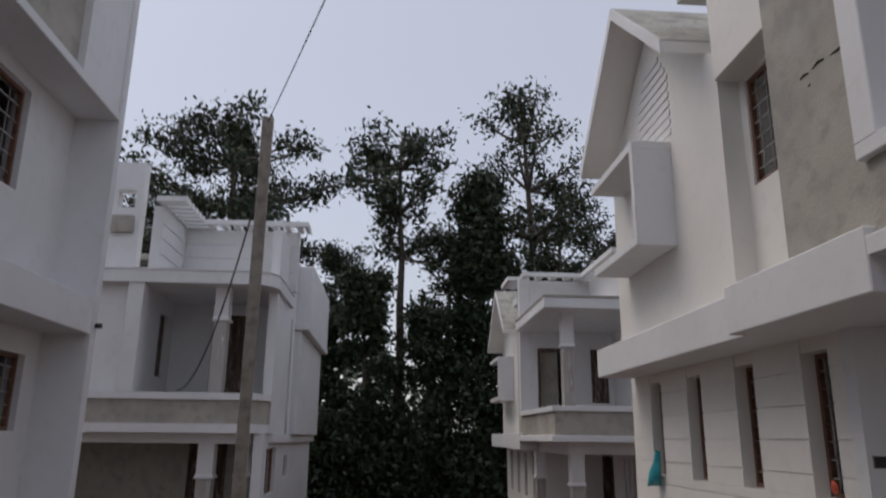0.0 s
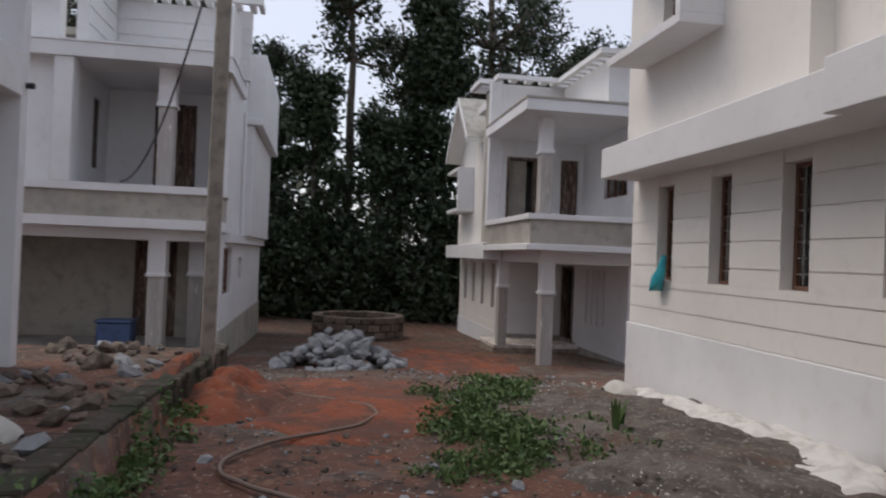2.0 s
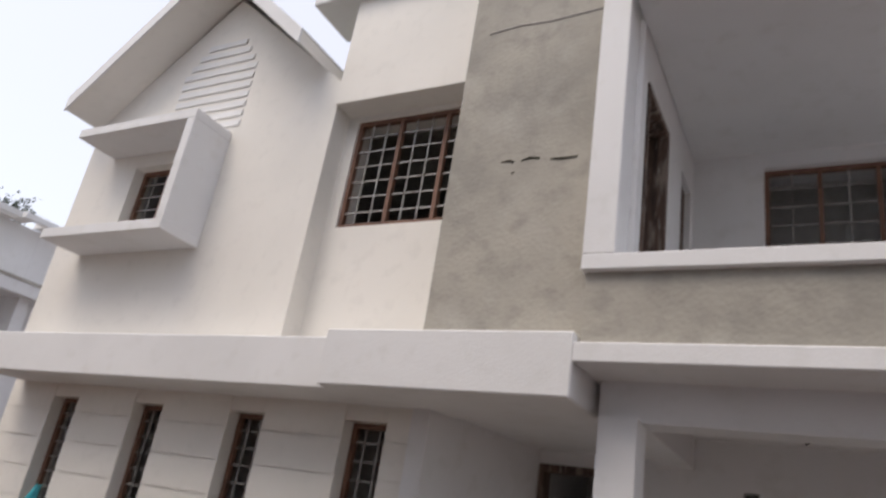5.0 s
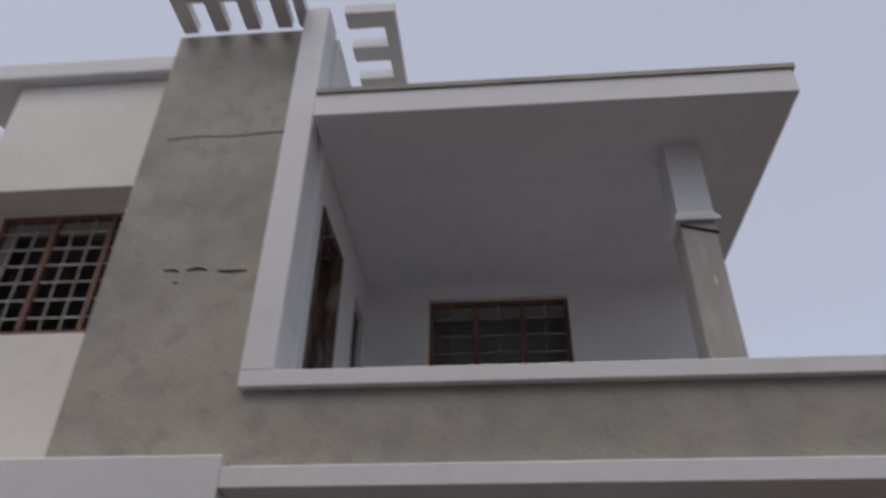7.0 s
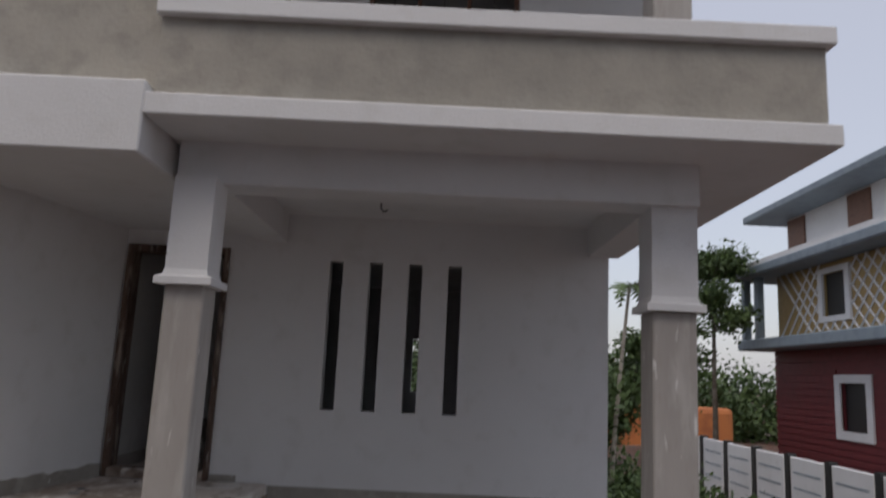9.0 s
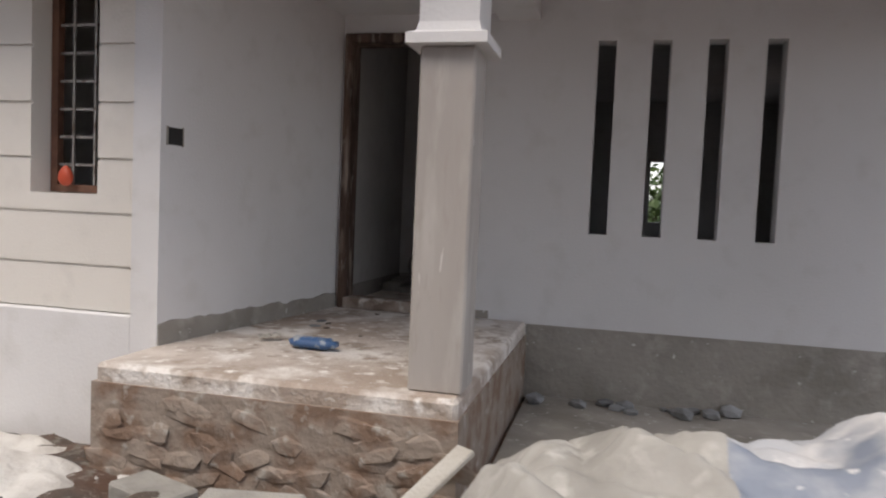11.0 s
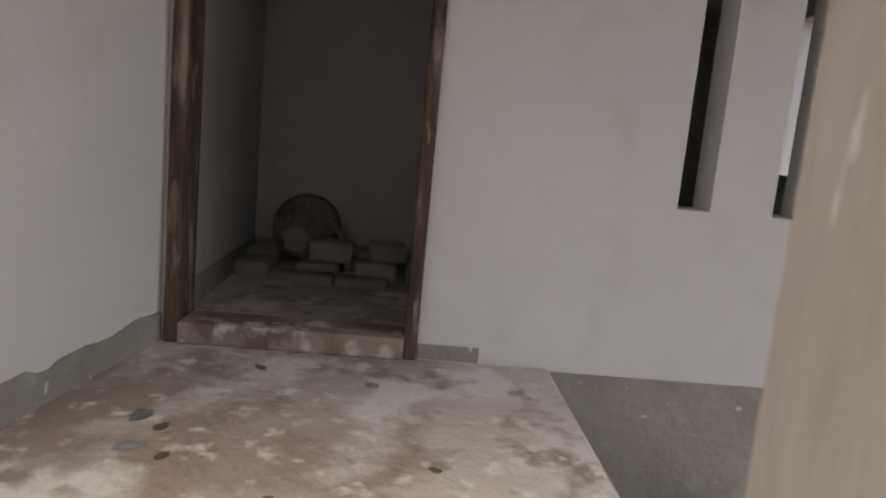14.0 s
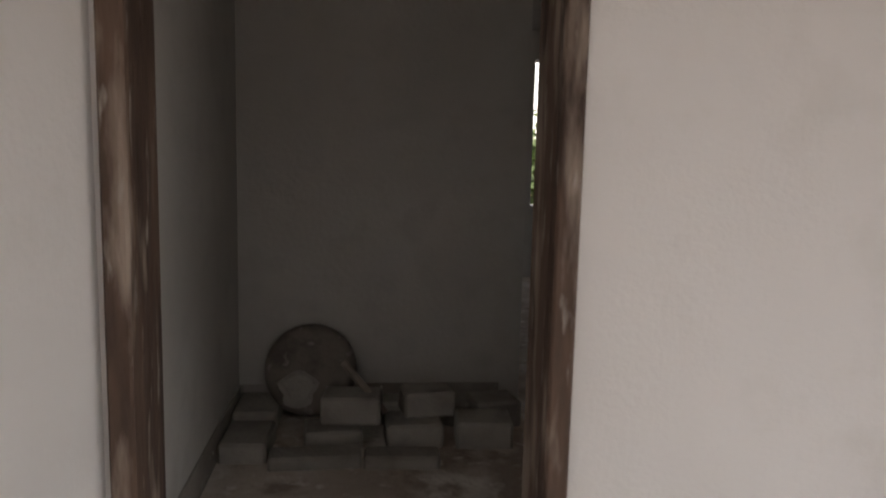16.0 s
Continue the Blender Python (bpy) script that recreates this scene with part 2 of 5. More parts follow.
def ragged_strip(a, b, z, height, thick, n=40):
    """A trowelled skirting from a to b in plan with an uneven upper edge; it stands to the right of the way from b to a."""
    a, b = Vector((*a, 0)), Vector((*b, 0))
    side = (b - a).normalized().cross(Vector((0, 0, 1))) * thick
    bm = bmesh.new()
    rows = []
    for k in range(n + 1):
        p = a.lerp(b, k / n)
        top = z + height * (1 + 0.22 * noise.noise((k * 0.35, 3.1, z)) + 0.10 * noise.noise((k * 1.3, 7.7, z)))
        rows.append([bm.verts.new(q) for q in ((p.x, p.y, z), (p.x + side.x, p.y + side.y, z), (p.x + side.x, p.y + side.y, top - 0.006), (p.x, p.y, top))])
    for p, q in zip(rows, rows[1:]):
        for k in range(3):
            bm.faces.new((p[k], p[k + 1], q[k + 1], q[k]))
    bm.faces.new(rows[0][::-1]), bm.faces.new(rows[-1])
    bmesh.ops.recalc_face_normals(bm, faces=bm.faces)
    return bm


def tube(points, radius, sides=6):
    """A bent round bar as a bmesh; radius may be a list."""
    bm = bmesh.new()
    pts = [Vector(p) for p in points]
    rings = []
    for i, p in enumerate(pts):
        d = (pts[min(i + 1, len(pts) - 1)] - pts[max(i - 1, 0)]).normalized()
        u = d.orthogonal().normalized() if abs(d.z) > 0.9 else d.cross(Vector((0, 0, 1))).normalized()
        w = d.cross(u)
        r = radius[i] if isinstance(radius, (list, tuple)) else radius
        rings.append([bm.verts.new(p + r * (math.cos(k * math.tau / sides) * u + math.sin(k * math.tau / sides) * w)) for k in range(sides)])
    for a, b in zip(rings, rings[1:]):
        for k in range(sides):
            bm.faces.new((a[k], a[(k + 1) % sides], b[(k + 1) % sides], b[k]))
    bm.faces.new(rings[0][::-1]), bm.faces.new(rings[-1])
    return bm


def grille_window(house, x0, x1, z0, z1, y, axis="x", panels=1, bars=3, rows=5, depth=0.06, label=""):
    """A dark wooden window frame with an iron grille; y is its outer face."""
    def b(a0, a1, d0, d1, c0, c1):
        return (a0, a1, d0, d1, c0, c1) if axis == "x" else (d0, d1, a0, a1, c0, c1)
    t = 0.045
    fr = [b(x0, x0 + t, y, y + depth, z0, z1), b(x1 - t, x1, y, y + depth, z0, z1), b(x0 + t, x1 - t, y, y + depth, z0, z0 + t), b(x0 + t, x1 - t, y, y + depth, z1 - t, z1)]
    win = part("window", boxes(*fr), FRAME_WOOD, house, label or "red-brown timber window frame with iron grille")
    for k in range(1, panels):
        c = x0 + (x1 - x0) * k / panels
        part("mullion", boxes(b(c - 0.022, c + 0.022, y, y + depth, z0 + t, z1 - t)), FRAME_WOOD, win)
    ym = y + depth / 2
    for k in range(1, rows + 1):
        z = z0 + (z1 - z0) * k / (rows + 1)
        part("grille_bar", boxes(b(x0 + t, x1 - t, ym - 0.007, ym + 0.007, z - 0.008, z + 0.008)), IRON, win)
    for k in range(1, bars + 1):
        c = x0 + (x1 - x0) * k / (bars + 1)
        part("grille_bar", boxes(b(c - 0.007, c + 0.007, ym - 0.016, ym - 0.007, z0 + t, z1 - t)), IRON, win)
    return win


def column(house, x, y, z0, z_cap, z1, w=0.31, cap=0.40):
    """Bare cement shaft below a white painted head with a small moulding."""
    h = w / 2
    col = part("column", soften(boxes((x - h, x + h, y - h, y + h, z0, z_cap)), 0.01), COLUMN, house, "square bare cement column shaft")
    bm = bmesh.new()
    levels = [(z_cap, cap / 2), (z_cap + 0.045, cap / 2), (z_cap + 0.06, h + 0.02), (z_cap + 0.10, h + 0.008), (z1, h + 0.008)]
    rings = [[bm.verts.new((x + sx * r, y + sy * r, z)) for sx, sy in ((-1, -1), (1, -1), (1, 1), (-1, 1))] for z, r in levels]
    for a, b in zip(rings, rings[1:]):
        for k in range(4):
            bm.faces.new((a[k], a[(k + 1) % 4], b[(k + 1) % 4], b[k]))
    bm.faces.new(rings[0][::-1]), bm.faces.new(rings[-1])
    part("capital", bm, WHITE, col, "white painted column head with moulding")
    return col


def pergola(house, x0, x1, y0, y1, z, n, along="x"):
    """A flat concrete eave pierced by a row of openings."""
    if along == "x":
        step = (x1 - x0) / n
        rows = [(x0, x1, y0, y0 + 0.12, z, z + 0.12)] + [(x0 + i * step, x0 + i * step + step * 0.45, y0 + 0.12, y1, z, z + 0.12) for i in range(n)] + [(x1 - 0.1, x1, y0 + 0.12, y1, z, z + 0.12)]
    else:
        step = (y1 - y0) / n
        rows = [(x1 - 0.12, x1, y0, y1, z, z + 0.12)] + [(x0, x1 - 0.12, y0 + i * step, y0 + i * step + step * 0.45, z, z + 0.12) for i in range(n)] + [(x0, x1 - 0.12, y1 - 0.1, y1, z, z + 0.12)]
    eave = part("pierced_eave", boxes(rows[0]), WHITE, house, "white concrete eave pierced by square openings")
    for row in rows[1:]:
        part("eave_bar", boxes(row), WHITE, eave)
    return eave


# ---- villa ----
def rock_mesh(name, seed, mat, flat=0.7):
    bm = bmesh.new()
    bmesh.ops.create_icosphere(bm, subdivisions=1, radius=1)
    r = random.Random(seed)
    for v in bm.verts:
        v.co = Vector((v.co.x * r.uniform(0.7, 1.15), v.co.y * r.uniform(0.7, 1.15), v.co.z * flat * r.uniform(0.7, 1.15)))
    me = bpy.data.meshes.new(name)
    bm.to_mesh(me)
    bm.free()
    me.materials.append(mat)
    return me


PLINTH_ROCKS = [rock_mesh("plinth_stone", 40 + k, PLINTH, 0.9) for k in range(4)]


def villa(m, label, bal=4.22, left=7.14, gap=1.385, slots=4, main=False, group="villas along the lane"):
    """A two-storey villa whose front faces -y. x = 0 is the porch's side wall; bal: the balcony's length; left: the wing with the slot windows."""
    h = thing("villa", label, "house", m, group)
    xl = 1.336 - left            # wing's end of the sunshade
    wl_ = xl - 0.19              # wing's corner
    xr = 1.336 + bal             # balcony's outer end
    we = xr - 0.78               # porch back wall's end
    B = 7.6                      # back of the house
    fl, up, top = 0.41, 3.12, 5.92
    # wing wall with slot windows
    slot = [(-0.535 - i * gap - 0.45, -0.535 - i * gap, 1.225, 2.54) for i in range(slots)]
    wall = part("wing_wall", pierced(bmesh.new(), "x", wl_, -0.28, -1.2, 2.95, 0.0, 0.23, slot), CREAM, h, "off-white plastered wall with grooved courses")
    zs = [0.56, 0.82, 1.116, 1.422, 1.735, 2.056, 2.37, 2.70]
    xs = [wl_ + 0.02] + [v for s in sorted(slot) for v in (s[0], s[1])] + [-0.30]
    for z0, z1 in zip(zs, zs[1:]):
        for i in range(0, len(xs), 2):
            if z1 <= 1.2:
                continue
            if z0 < 1.225 and i == 0:
                part("course", boxes((xs[0], xs[-1], -0.016, 0.0, z0 + 0.009, 1.224)), CREAM, wall)
            z0 = max(z0, 1.216)
            part("course", boxes((xs[i], xs[i + 1], -0.016, 0.0, z0 + 0.009, min(z1, 2.70) - 0.009)), CREAM, wall)
        if z1 <= 1.2:
            part("course", boxes((xs[0], xs[-1], -0.016, 0.0, z0 + 0.009, z1 - 0.009)), CREAM, wall)
    part("plinth", soften(boxes((wl_ - 0.03, -0.285, -0.04, 0.1, -1.2, 0.56)), 0.012), WHITE, h, "white painted plinth with a small ledge")
    for s in slot:
        grille_window(h, s[0] + 0.005, s[1] - 0.005, s[2] + 0.005, s[3] - 0.005, 0.13, bars=2, rows=7, depth=0.05)
    # porch: side wall, back wall with door and slits, skirting
    wx = lambda y: -0.11 + 0.275 * (y + 0.055) / 1.905     # the side wall stands slightly askew
    part("porch_fin", prism([(-0.28, -0.055), (wx(-0.055), -0.055), (wx(1.85), 1.85), (-0.28, 1.85)], -1.0, 2.7), WHITE, h, "white side wall of the porch")
    part("side_skirting", ragged_strip((wx(-0.05), -0.05), (wx(1.84), 1.84), fl, 0.115, 0.009), SKIRT, h, "rough bare cement skirting strip")
    ya, yb = -0.005, 0.105
    sw = part("switch_box", prism([(wx(ya), ya), (wx(ya) + 0.005, ya), (wx(yb) + 0.005, yb), (wx(yb), yb)], 1.515, 1.61), DARK, h, "open recessed electrical switch box")
    for a in (ya - 0.008, yb):
        part("box_rim", prism([(wx(a), a), (wx(a) + 0.008, a), (wx(a) + 0.009, a + 0.008), (wx(a), a + 0.008)], 1.51, 1.615), SKIRT, sw)
    door = (0.19, 1.15, fl, 2.545)
    sx = [2.11 + 0.378 * i for i in range(4)]
    slits = [(x, x + 0.13, 1.085, 2.48) for x in sx if x + 0.3 < we]
    part("porch_back_wall", pierced(bmesh.new(), "x", -0.25, we, -1.0, 2.95, 1.85, 2.03, [door] + slits), WHITE, h, "wall with a doorway and narrow vertical slits")
    part("back_skirting", boxes((1.695, we + 0.004, 1.835, 1.85, -1.0, 0.395)), SKIRT, h, "bare cement band along the foot of the wall")
    part("door_skirting", boxes((1.16, 1.40, 1.842, 1.85, fl, fl + 0.06)), SKIRT, h)
    fr = part("door_frame", soften(boxes((0.185, 0.238, 1.815, 2.036, fl, 2.55), (1.102, 1.155, 1.815, 2.036, fl, 2.55), (0.238, 1.102, 1.815, 2.036, 2.48, 2.55)), 0.006), WOOD, h, "weathered dark timber door frame without a door")
    part("door_sill", soften(boxes((0.238, 1.102, 1.80, 2.0, fl, fl + 0.085)), 0.008), SILL, fr, "pale dusty timber threshold")
    bm = boxes((-0.12, 1.69, -0.52, 1.85, -0.9, fl))
    part("porch_floor", soften(bm, 0.02), FLOOR, h, "raised dusty cement porch floor")
    if main:
        rr = random.Random(4)
        for k in range(70):
            me = PLINTH_ROCKS[k % 4]
            ob = new("plinth_stone", me)
            ob.parent = h
            ob.matrix_basis = pose(rr.uniform(-0.08, 1.68), -0.53, rr.uniform(-0.2, 0.25), rr.uniform(-8, 8), rr.uniform(-25, 25), rr.uniform(-8, 8)) @ Matrix.Diagonal((rr.uniform(0.08, 0.17), rr.uniform(0.010, 0.022), rr.uniform(0.05, 0.09), 1))
    part("porch_plinth", boxes((-0.13, 1.70, -0.532, 1.84, -0.9, fl - 0.09)), PLINTH, h, "rough rubble face of the porch plinth")
    # columns, beams, slab
    cx = xr - 0.84
    column(h, 1.562, -0.31, fl, 1.935, 2.64, 0.25, 0.36)
    column(h, cx, -0.10, -0.9, 1.93, 2.64, 0.29, 0.385)
    for b in ((1.39, cx + 0.15, -0.31, -0.02, 2.63, 2.92), (1.39, 1.69, -0.02, 1.85, 2.63, 2.92), (cx - 0.14, cx + 0.15, -0.02, 1.85, 2.63, 2.92)):
        part("porch_beam", boxes(b), WHITE, h)
    part("porch_slab", soften(boxes((1.337, xr, -0.83, 2.6, 2.912, 3.05)), 0.008), WHITE, h, "white concrete balcony slab")
    # sunshade in two steps
    part("sunshade", soften(boxes((xl, -0.74, -0.62, 0.25, 2.68, 3.12)), 0.01), WHITE, h, "white concrete sunshade over the wing")
    part("sunshade", soften(boxes((-0.739, 1.336, -0.828, 0.3, 2.67, 3.125)), 0.01), WHITE, h, "deeper white concrete sunshade over the porch")
    part("porch_ceiling", boxes((-0.25, 1.36, 0.3, 2.0, 2.69, 2.95)), WHITE, h)
    part("spout", tube([(xl - 0.03, -0.56, 2.83), (xl + 0.05, -0.56, 2.83)], 0.03, 8), DARK, h, "dark drain spout")
    # balcony parapet
    pz = 3.575
    part("parapet", boxes((1.36, xr - 0.05, -0.755, -0.63, 3.05, pz), (xr - 0.17, xr - 0.05, -0.63, 2.6, 3.05, pz)), PLASTER, h, "bare cement balcony parapet")
    part("coping", soften(boxes((1.336, xr, -0.815, -0.58, pz, pz + 0.12), (xr - 0.235, xr, -0.58, 2.6, pz, pz + 0.12)), 0.008), WHITE, h, "white coping on the balcony parapet")
    part("balcony_fin", soften(boxes((1.336, 1.57, -0.812, -0.5, pz + 0.12, 7.5)), 0.008), WHITE, h, "tall white fin beside the balcony")
    bdoor = (-0.32, 0.52, 3.12, 5.45)
    part("balcony_side_wall", pierced(bmesh.new(), "y", -0.5, 2.6, 3.07, 7.4, 1.40, 1.61, [bdoor, (1.2, 1.7, 3.95, 5.45)]), WHITE, h, "white balcony wall with a dark doorway")
    part("door_frame", boxes((1.42, 1.625, -0.32, -0.25, 3.12, 5.45), (1.42, 1.625, 0.45, 0.52, 3.12, 5.45), (1.42, 1.625, -0.25, 0.45, 5.38, 5.45)), WOOD, h, "dark timber balcony door frame")
    part("shutter", boxes((1.45, 1.55, 1.205, 1.695, 3.955, 5.445)), WOOD, h, "closed dark timber shutter")
    if not main:
        part("roof_wall", boxes((we - 0.225, we - 0.006, 1.402, 2.08, top + 0.31, 7.385)), WHITE, h)
    bw = (2.31, 3.85, 4.30, 5.76) if main else (3.1, 4.5, 4.30, 5.60)
    part("balcony_back_wall", pierced(bmesh.new(), "x", 1.61, xr - 0.25, 3.05, 6.1, 1.85, 2.08, [bw]), WHITE, h, "white wall at the back of the balcony")
    grille_window(h, bw[0], bw[1], bw[2], bw[3], 1.93, panels=3, bars=5, rows=6)
    column(h, cx - 0.03, -0.22, pz + 0.1, 5.10, top + 0.02, 0.27, 0.35)
    part("balcony_roof", soften(boxes((1.612, xr - 0.04, -0.93, 2.6, top, top + 0.25)), 0.008), WHITE, h, "flat white balcony roof slab")
    part("roof_drip", boxes((1.612, xr - 0.02, -0.95, 2.6, top + 0.252, top + 0.30)), PLASTER, h, "thin bare cement lip on the roof slab")
    part("roof_wall", boxes((1.61, we, 1.2, 1.40, top + 0.30, 7.39)), WHITE, h, "white parapet wall above the balcony roof")
    # pilaster, recessed window, gable wing
    part("pilaster", boxes((0.02, 1.335, -0.60, 0.3, 3.126, 7.45)), PLASTER, h, "broad bare cement pilaster with cracks")
    if main:
        for pts in ([(0.50, -0.601, 4.655), (0.57, -0.601, 4.66), (0.62, -0.601, 4.645)], [(0.68, -0.601, 4.65), (0.76, -0.601, 4.67), (0.84, -0.601, 4.655)], [(0.93, -0.601, 4.64), (1.02, -0.601, 4.63), (1.16, -0.601, 4.635)], [(0.60, -0.601, 4.54), (0.63, -0.601, 4.545)]):
            part("crack", tube(pts, [0.006] + [0.013] * (len(pts) - 2) + [0.008], 5), MOSS_WALL, h, "dark crack in the plaster")
        part("plaster_ridge", tube([(0.20, -0.601, 6.05), (0.5, -0.601, 6.08), (0.8, -0.601, 6.06), (1.3, -0.601, 6.09)], 0.010, 5), COLUMN, h, "pale ridge across the plaster")
        part("rope", tube([(cx - 0.17, -0.36, 5.07), (cx + 0.11, -0.365, 4.99), (cx + 0.115, -0.2, 5.05)], 0.012, 5), BROWN_STONE, h, "brown rope tied round the balcony column")
    gx = -1.82 if main or left > 6 else -1.0
    part("window_wall", pierced(bmesh.new(), "x", gx, 0.02, 3.126, 6.1, 0.10, 0.35, [(gx + 0.14, 0.012, 4.52, 5.82)]), CREAM, h, "recessed off-white wall below a wide window")
    part("lintel", soften(boxes((gx + 0.003, 0.019, -0.20, 0.55, 5.88, 7.3)), 0.006), CREAM, h, "off-white wall band above the window")
    part("cornice", soften(boxes((gx - 0.6, 0.019, -0.32, 0.4, 7.3, 7.55)), 0.03, 2), WHITE, h, "rounded white roof cornice")
    grille_window(h, gx + 0.14, 0.012, 4.52, 5.82, 0.13, panels=3, bars=8, rows=6)
    gl = wl_ + 0.06
    bay = (gl + 0.75, gl + 1.25)
    mid = (gl + gx) / 2
    ap = 8.0
    bm = pierced(bmesh.new(), "x", gl, gx, 3.126, 6.2, -0.16, 0.12, [(gl + 1.05, gl + 2.0, 4.55, 5.45)])
    a = [bm.verts.new(p) for p in ((gl, -0.16, 6.2), (gx, -0.16, 6.2), (mid, -0.16, ap - 0.1), (gl, 0.12, 6.2), (gx, 0.12, 6.2), (mid, 0.12, ap - 0.1))]
    for f in ((0, 1, 2), (5, 4, 3), (0, 2, 5, 3), (1, 4, 5, 2)):
        bm.faces.new([a[i] for i in f])
    part("gable_wall", bm, CREAM, h, "off-white gable wall")
    part("gable_return", boxes((gx - 0.2, gx - 0.001, 0.12, 0.55, 3.126, 6.2)), CREAM, h)
    lv = part("gable_louvre", boxes((mid - 0.5, mid + 0.5, -0.172, -0.16, 5.75, 5.8)), WHITE, h, "slatted white gable panel")
    for k in range(10):
        z = 5.85 + k * 0.14
        half = min(0.62, (ap - 0.45 - z) * 0.75)
        if half > 0.05:
            part("slat", boxes((mid - half, mid + half, -0.178, -0.16, z, z + 0.075)), WHITE, lv)
    grille_window(h, gl + 1.05, gl + 2.0, 4.55, 5.45, -0.02, panels=2, bars=3, rows=4)
    b0, b1 = gl + 0.54, gl + 2.60
    part("bay_frame", soften(boxes((b0, b1, -0.72, -0.16, 4.25, 4.37), (b0, b1, -0.72, -0.16, 5.63, 5.75), (b1 - 0.12, b1, -0.72, -0.16, 4.37, 5.63)), 0.006), WHITE, h, "white projecting box frame round the window")
    # gable roof
    ro = bmesh.new()
    tl, tr = gl - 0.02, gx + 0.25
    lz, th = 6.15, 0.16
    sl = (ap - lz) / (mid - tl)
    def strip(xa, za, xb, zb):
        p = [(xa, -0.70, za), (xb, -0.70, zb), (xb, 4.0, zb), (xa, 4.0, za)]
        lo = [ro.verts.new(c) for c in p]
        hi = [ro.verts.new((c[0], c[1], c[2] + th)) for c in p]
        for f in ((lo[3], lo[2], lo[1], lo[0]), hi, (lo[0], lo[1], hi[1], hi[0]), (lo[1], lo[2], hi[2], hi[1]), (lo[2], lo[3], hi[3], hi[2]), (lo[3], lo[0], hi[0], hi[3])):
            ro.faces.new(f)
    strip(tl, lz, mid, ap), strip(mid, ap, gx - 0.25, ap - sl * (gx - 0.25 - mid))
    bmesh.ops.recalc_face_normals(ro, faces=ro.faces)
    part("gable_roof", ro, CREAM, h, "steep gable roof slab with pale underside")
    ro = bmesh.new()
    th = 0.02
    up_ = 0.163
    strip(tl, lz + up_, mid, ap + up_), strip(mid, ap + up_, gx - 0.25, ap - sl * (gx - 0.25 - mid) + up_)
    bmesh.ops.recalc_face_normals(ro, faces=ro.faces)
    part("roof_covering", ro, ROOFTOP, h, "weathered grey roof covering")
    th = 0.16
    bb = bmesh.new()
    for xa, za, xb, zb in ((tl, lz, mid, ap), (mid, ap, gx - 0.25, ap - sl * (gx - 0.25 - mid))):
        v = [bb.verts.new(c) for c in ((xa, -0.73, za - 0.02), (xb, -0.73, zb - 0.02), (xb, -0.73, zb + th + 0.02), (xa, -0.73, za + th + 0.02), (xa, -0.703, za - 0.02), (xb, -0.703, zb - 0.02), (xb, -0.703, zb + th + 0.02), (xa, -0.703, za + th + 0.02))]
        for f in ((0, 1, 2, 3), (7, 6, 5, 4), (0, 4, 5, 1), (1, 5, 6, 2), (2, 6, 7, 3), (3, 7, 4, 0)):
            bb.faces.new([v[i] for i in f])
    part("bargeboard", bb, WHITE, h, "white gable edge board")
    # pierced eaves on the roof
    pergola(h, 0.07, 1.34, -1.10, -0.64, 7.45, 4)
    pergola(h, 1.61, we + 0.35, 0.85, 1.40, 7.4, 9)
    pergola(h, we, we + 0.5, 1.40, B - 0.3, 7.4, 12, along="y")
    pergola(h, 1.72, 2.2, -0.8, 0.85, 7.4, 4, along="y")
    # outer shell: end wall, side and back walls, floors and roof
    part("end_wall", boxes((wl_, wl_ + 0.23, 0.23, B, -1.2, 6.2)), WHITE, h, "plain white end wall")
    part("rear_wall", pierced(bmesh.new(), "x", wl_, we, -1.2, 7.4, B, B + 0.23, [(2.40, 2.54, 1.15, 2.62), (2.75, 3.27, 1.15, 2.05)] if main else []), WHITE, h, "plain white back wall")
    part("side_wall", pierced(bmesh.new(), "y", 2.081, B, -1.2, 7.39, we - 0.23, we - 0.003, [(5.1, 5.9, 1.2, 2.62)] if main else [(3.2, 4.4, 1.0, 2.4), (3.2, 4.4, 4.0, 5.4)]), WHITE, h, "plain white side wall with windows")
    part("floor_slab", boxes((wl_ + 0.23, 1.337, 0.24, B, 2.95, 3.12), (1.337, we, 2.1, B, 2.95, 3.069)), WHITE, h)
    for b in ((gx, 1.61, 0.3, B, 6.25, 6.4), (1.61, we, 1.4, B, 6.25, 6.4), (wl_, gx, 0.2, B, 6.25, 6.4)):
        part("roof_slab", boxes(b), ROOFTOP, h)
    if main:
        part("room_floor", boxes((-5.4, we - 0.23, 2.08, B, fl - 0.15, fl)), FLOOR, h, "bare cement room floor")
        part("room_wall", boxes((-0.06, 0.13, 2.08, 3.68, fl, 2.95), (-0.06, 1.46, 3.68, 3.85, fl, 2.95)), INNER, h, "grey inner wall behind the doorway")
        # added linings and ceiling: grey over the white shell cuts the light bouncing inside
        part("room_dark_lining", pierced(bmesh.new(), "x", -5.4, we - 0.24, fl, 2.94, B - 0.03, B - 0.002, [(2.40, 2.54, 1.15, 2.62), (2.75, 3.27, 1.15, 2.05)]), INNER, h, "grey lining added inside the back wall to darken the room")
        part("room_dark_lining", pierced(bmesh.new(), "y", 2.04, B - 0.04, fl, 2.94, we - 0.27, we - 0.232, [(5.1, 5.9, 1.2, 2.62)]), INNER, h, "grey lining added inside the side wall to darken the room")
        part("room_dark_ceiling", boxes((-5.4, we - 0.28, 2.09, B - 0.04, 2.90, 2.948)), INNER, h, "grey ceiling added to darken the room")
        # two unseen walls added close behind the windows to block light
        part("upper_light_block", boxes((gx - 0.2, we - 0.24, 3.2, 3.32, 3.125, 6.24)), INNER, h, "added wall that keeps the upper windows dark")
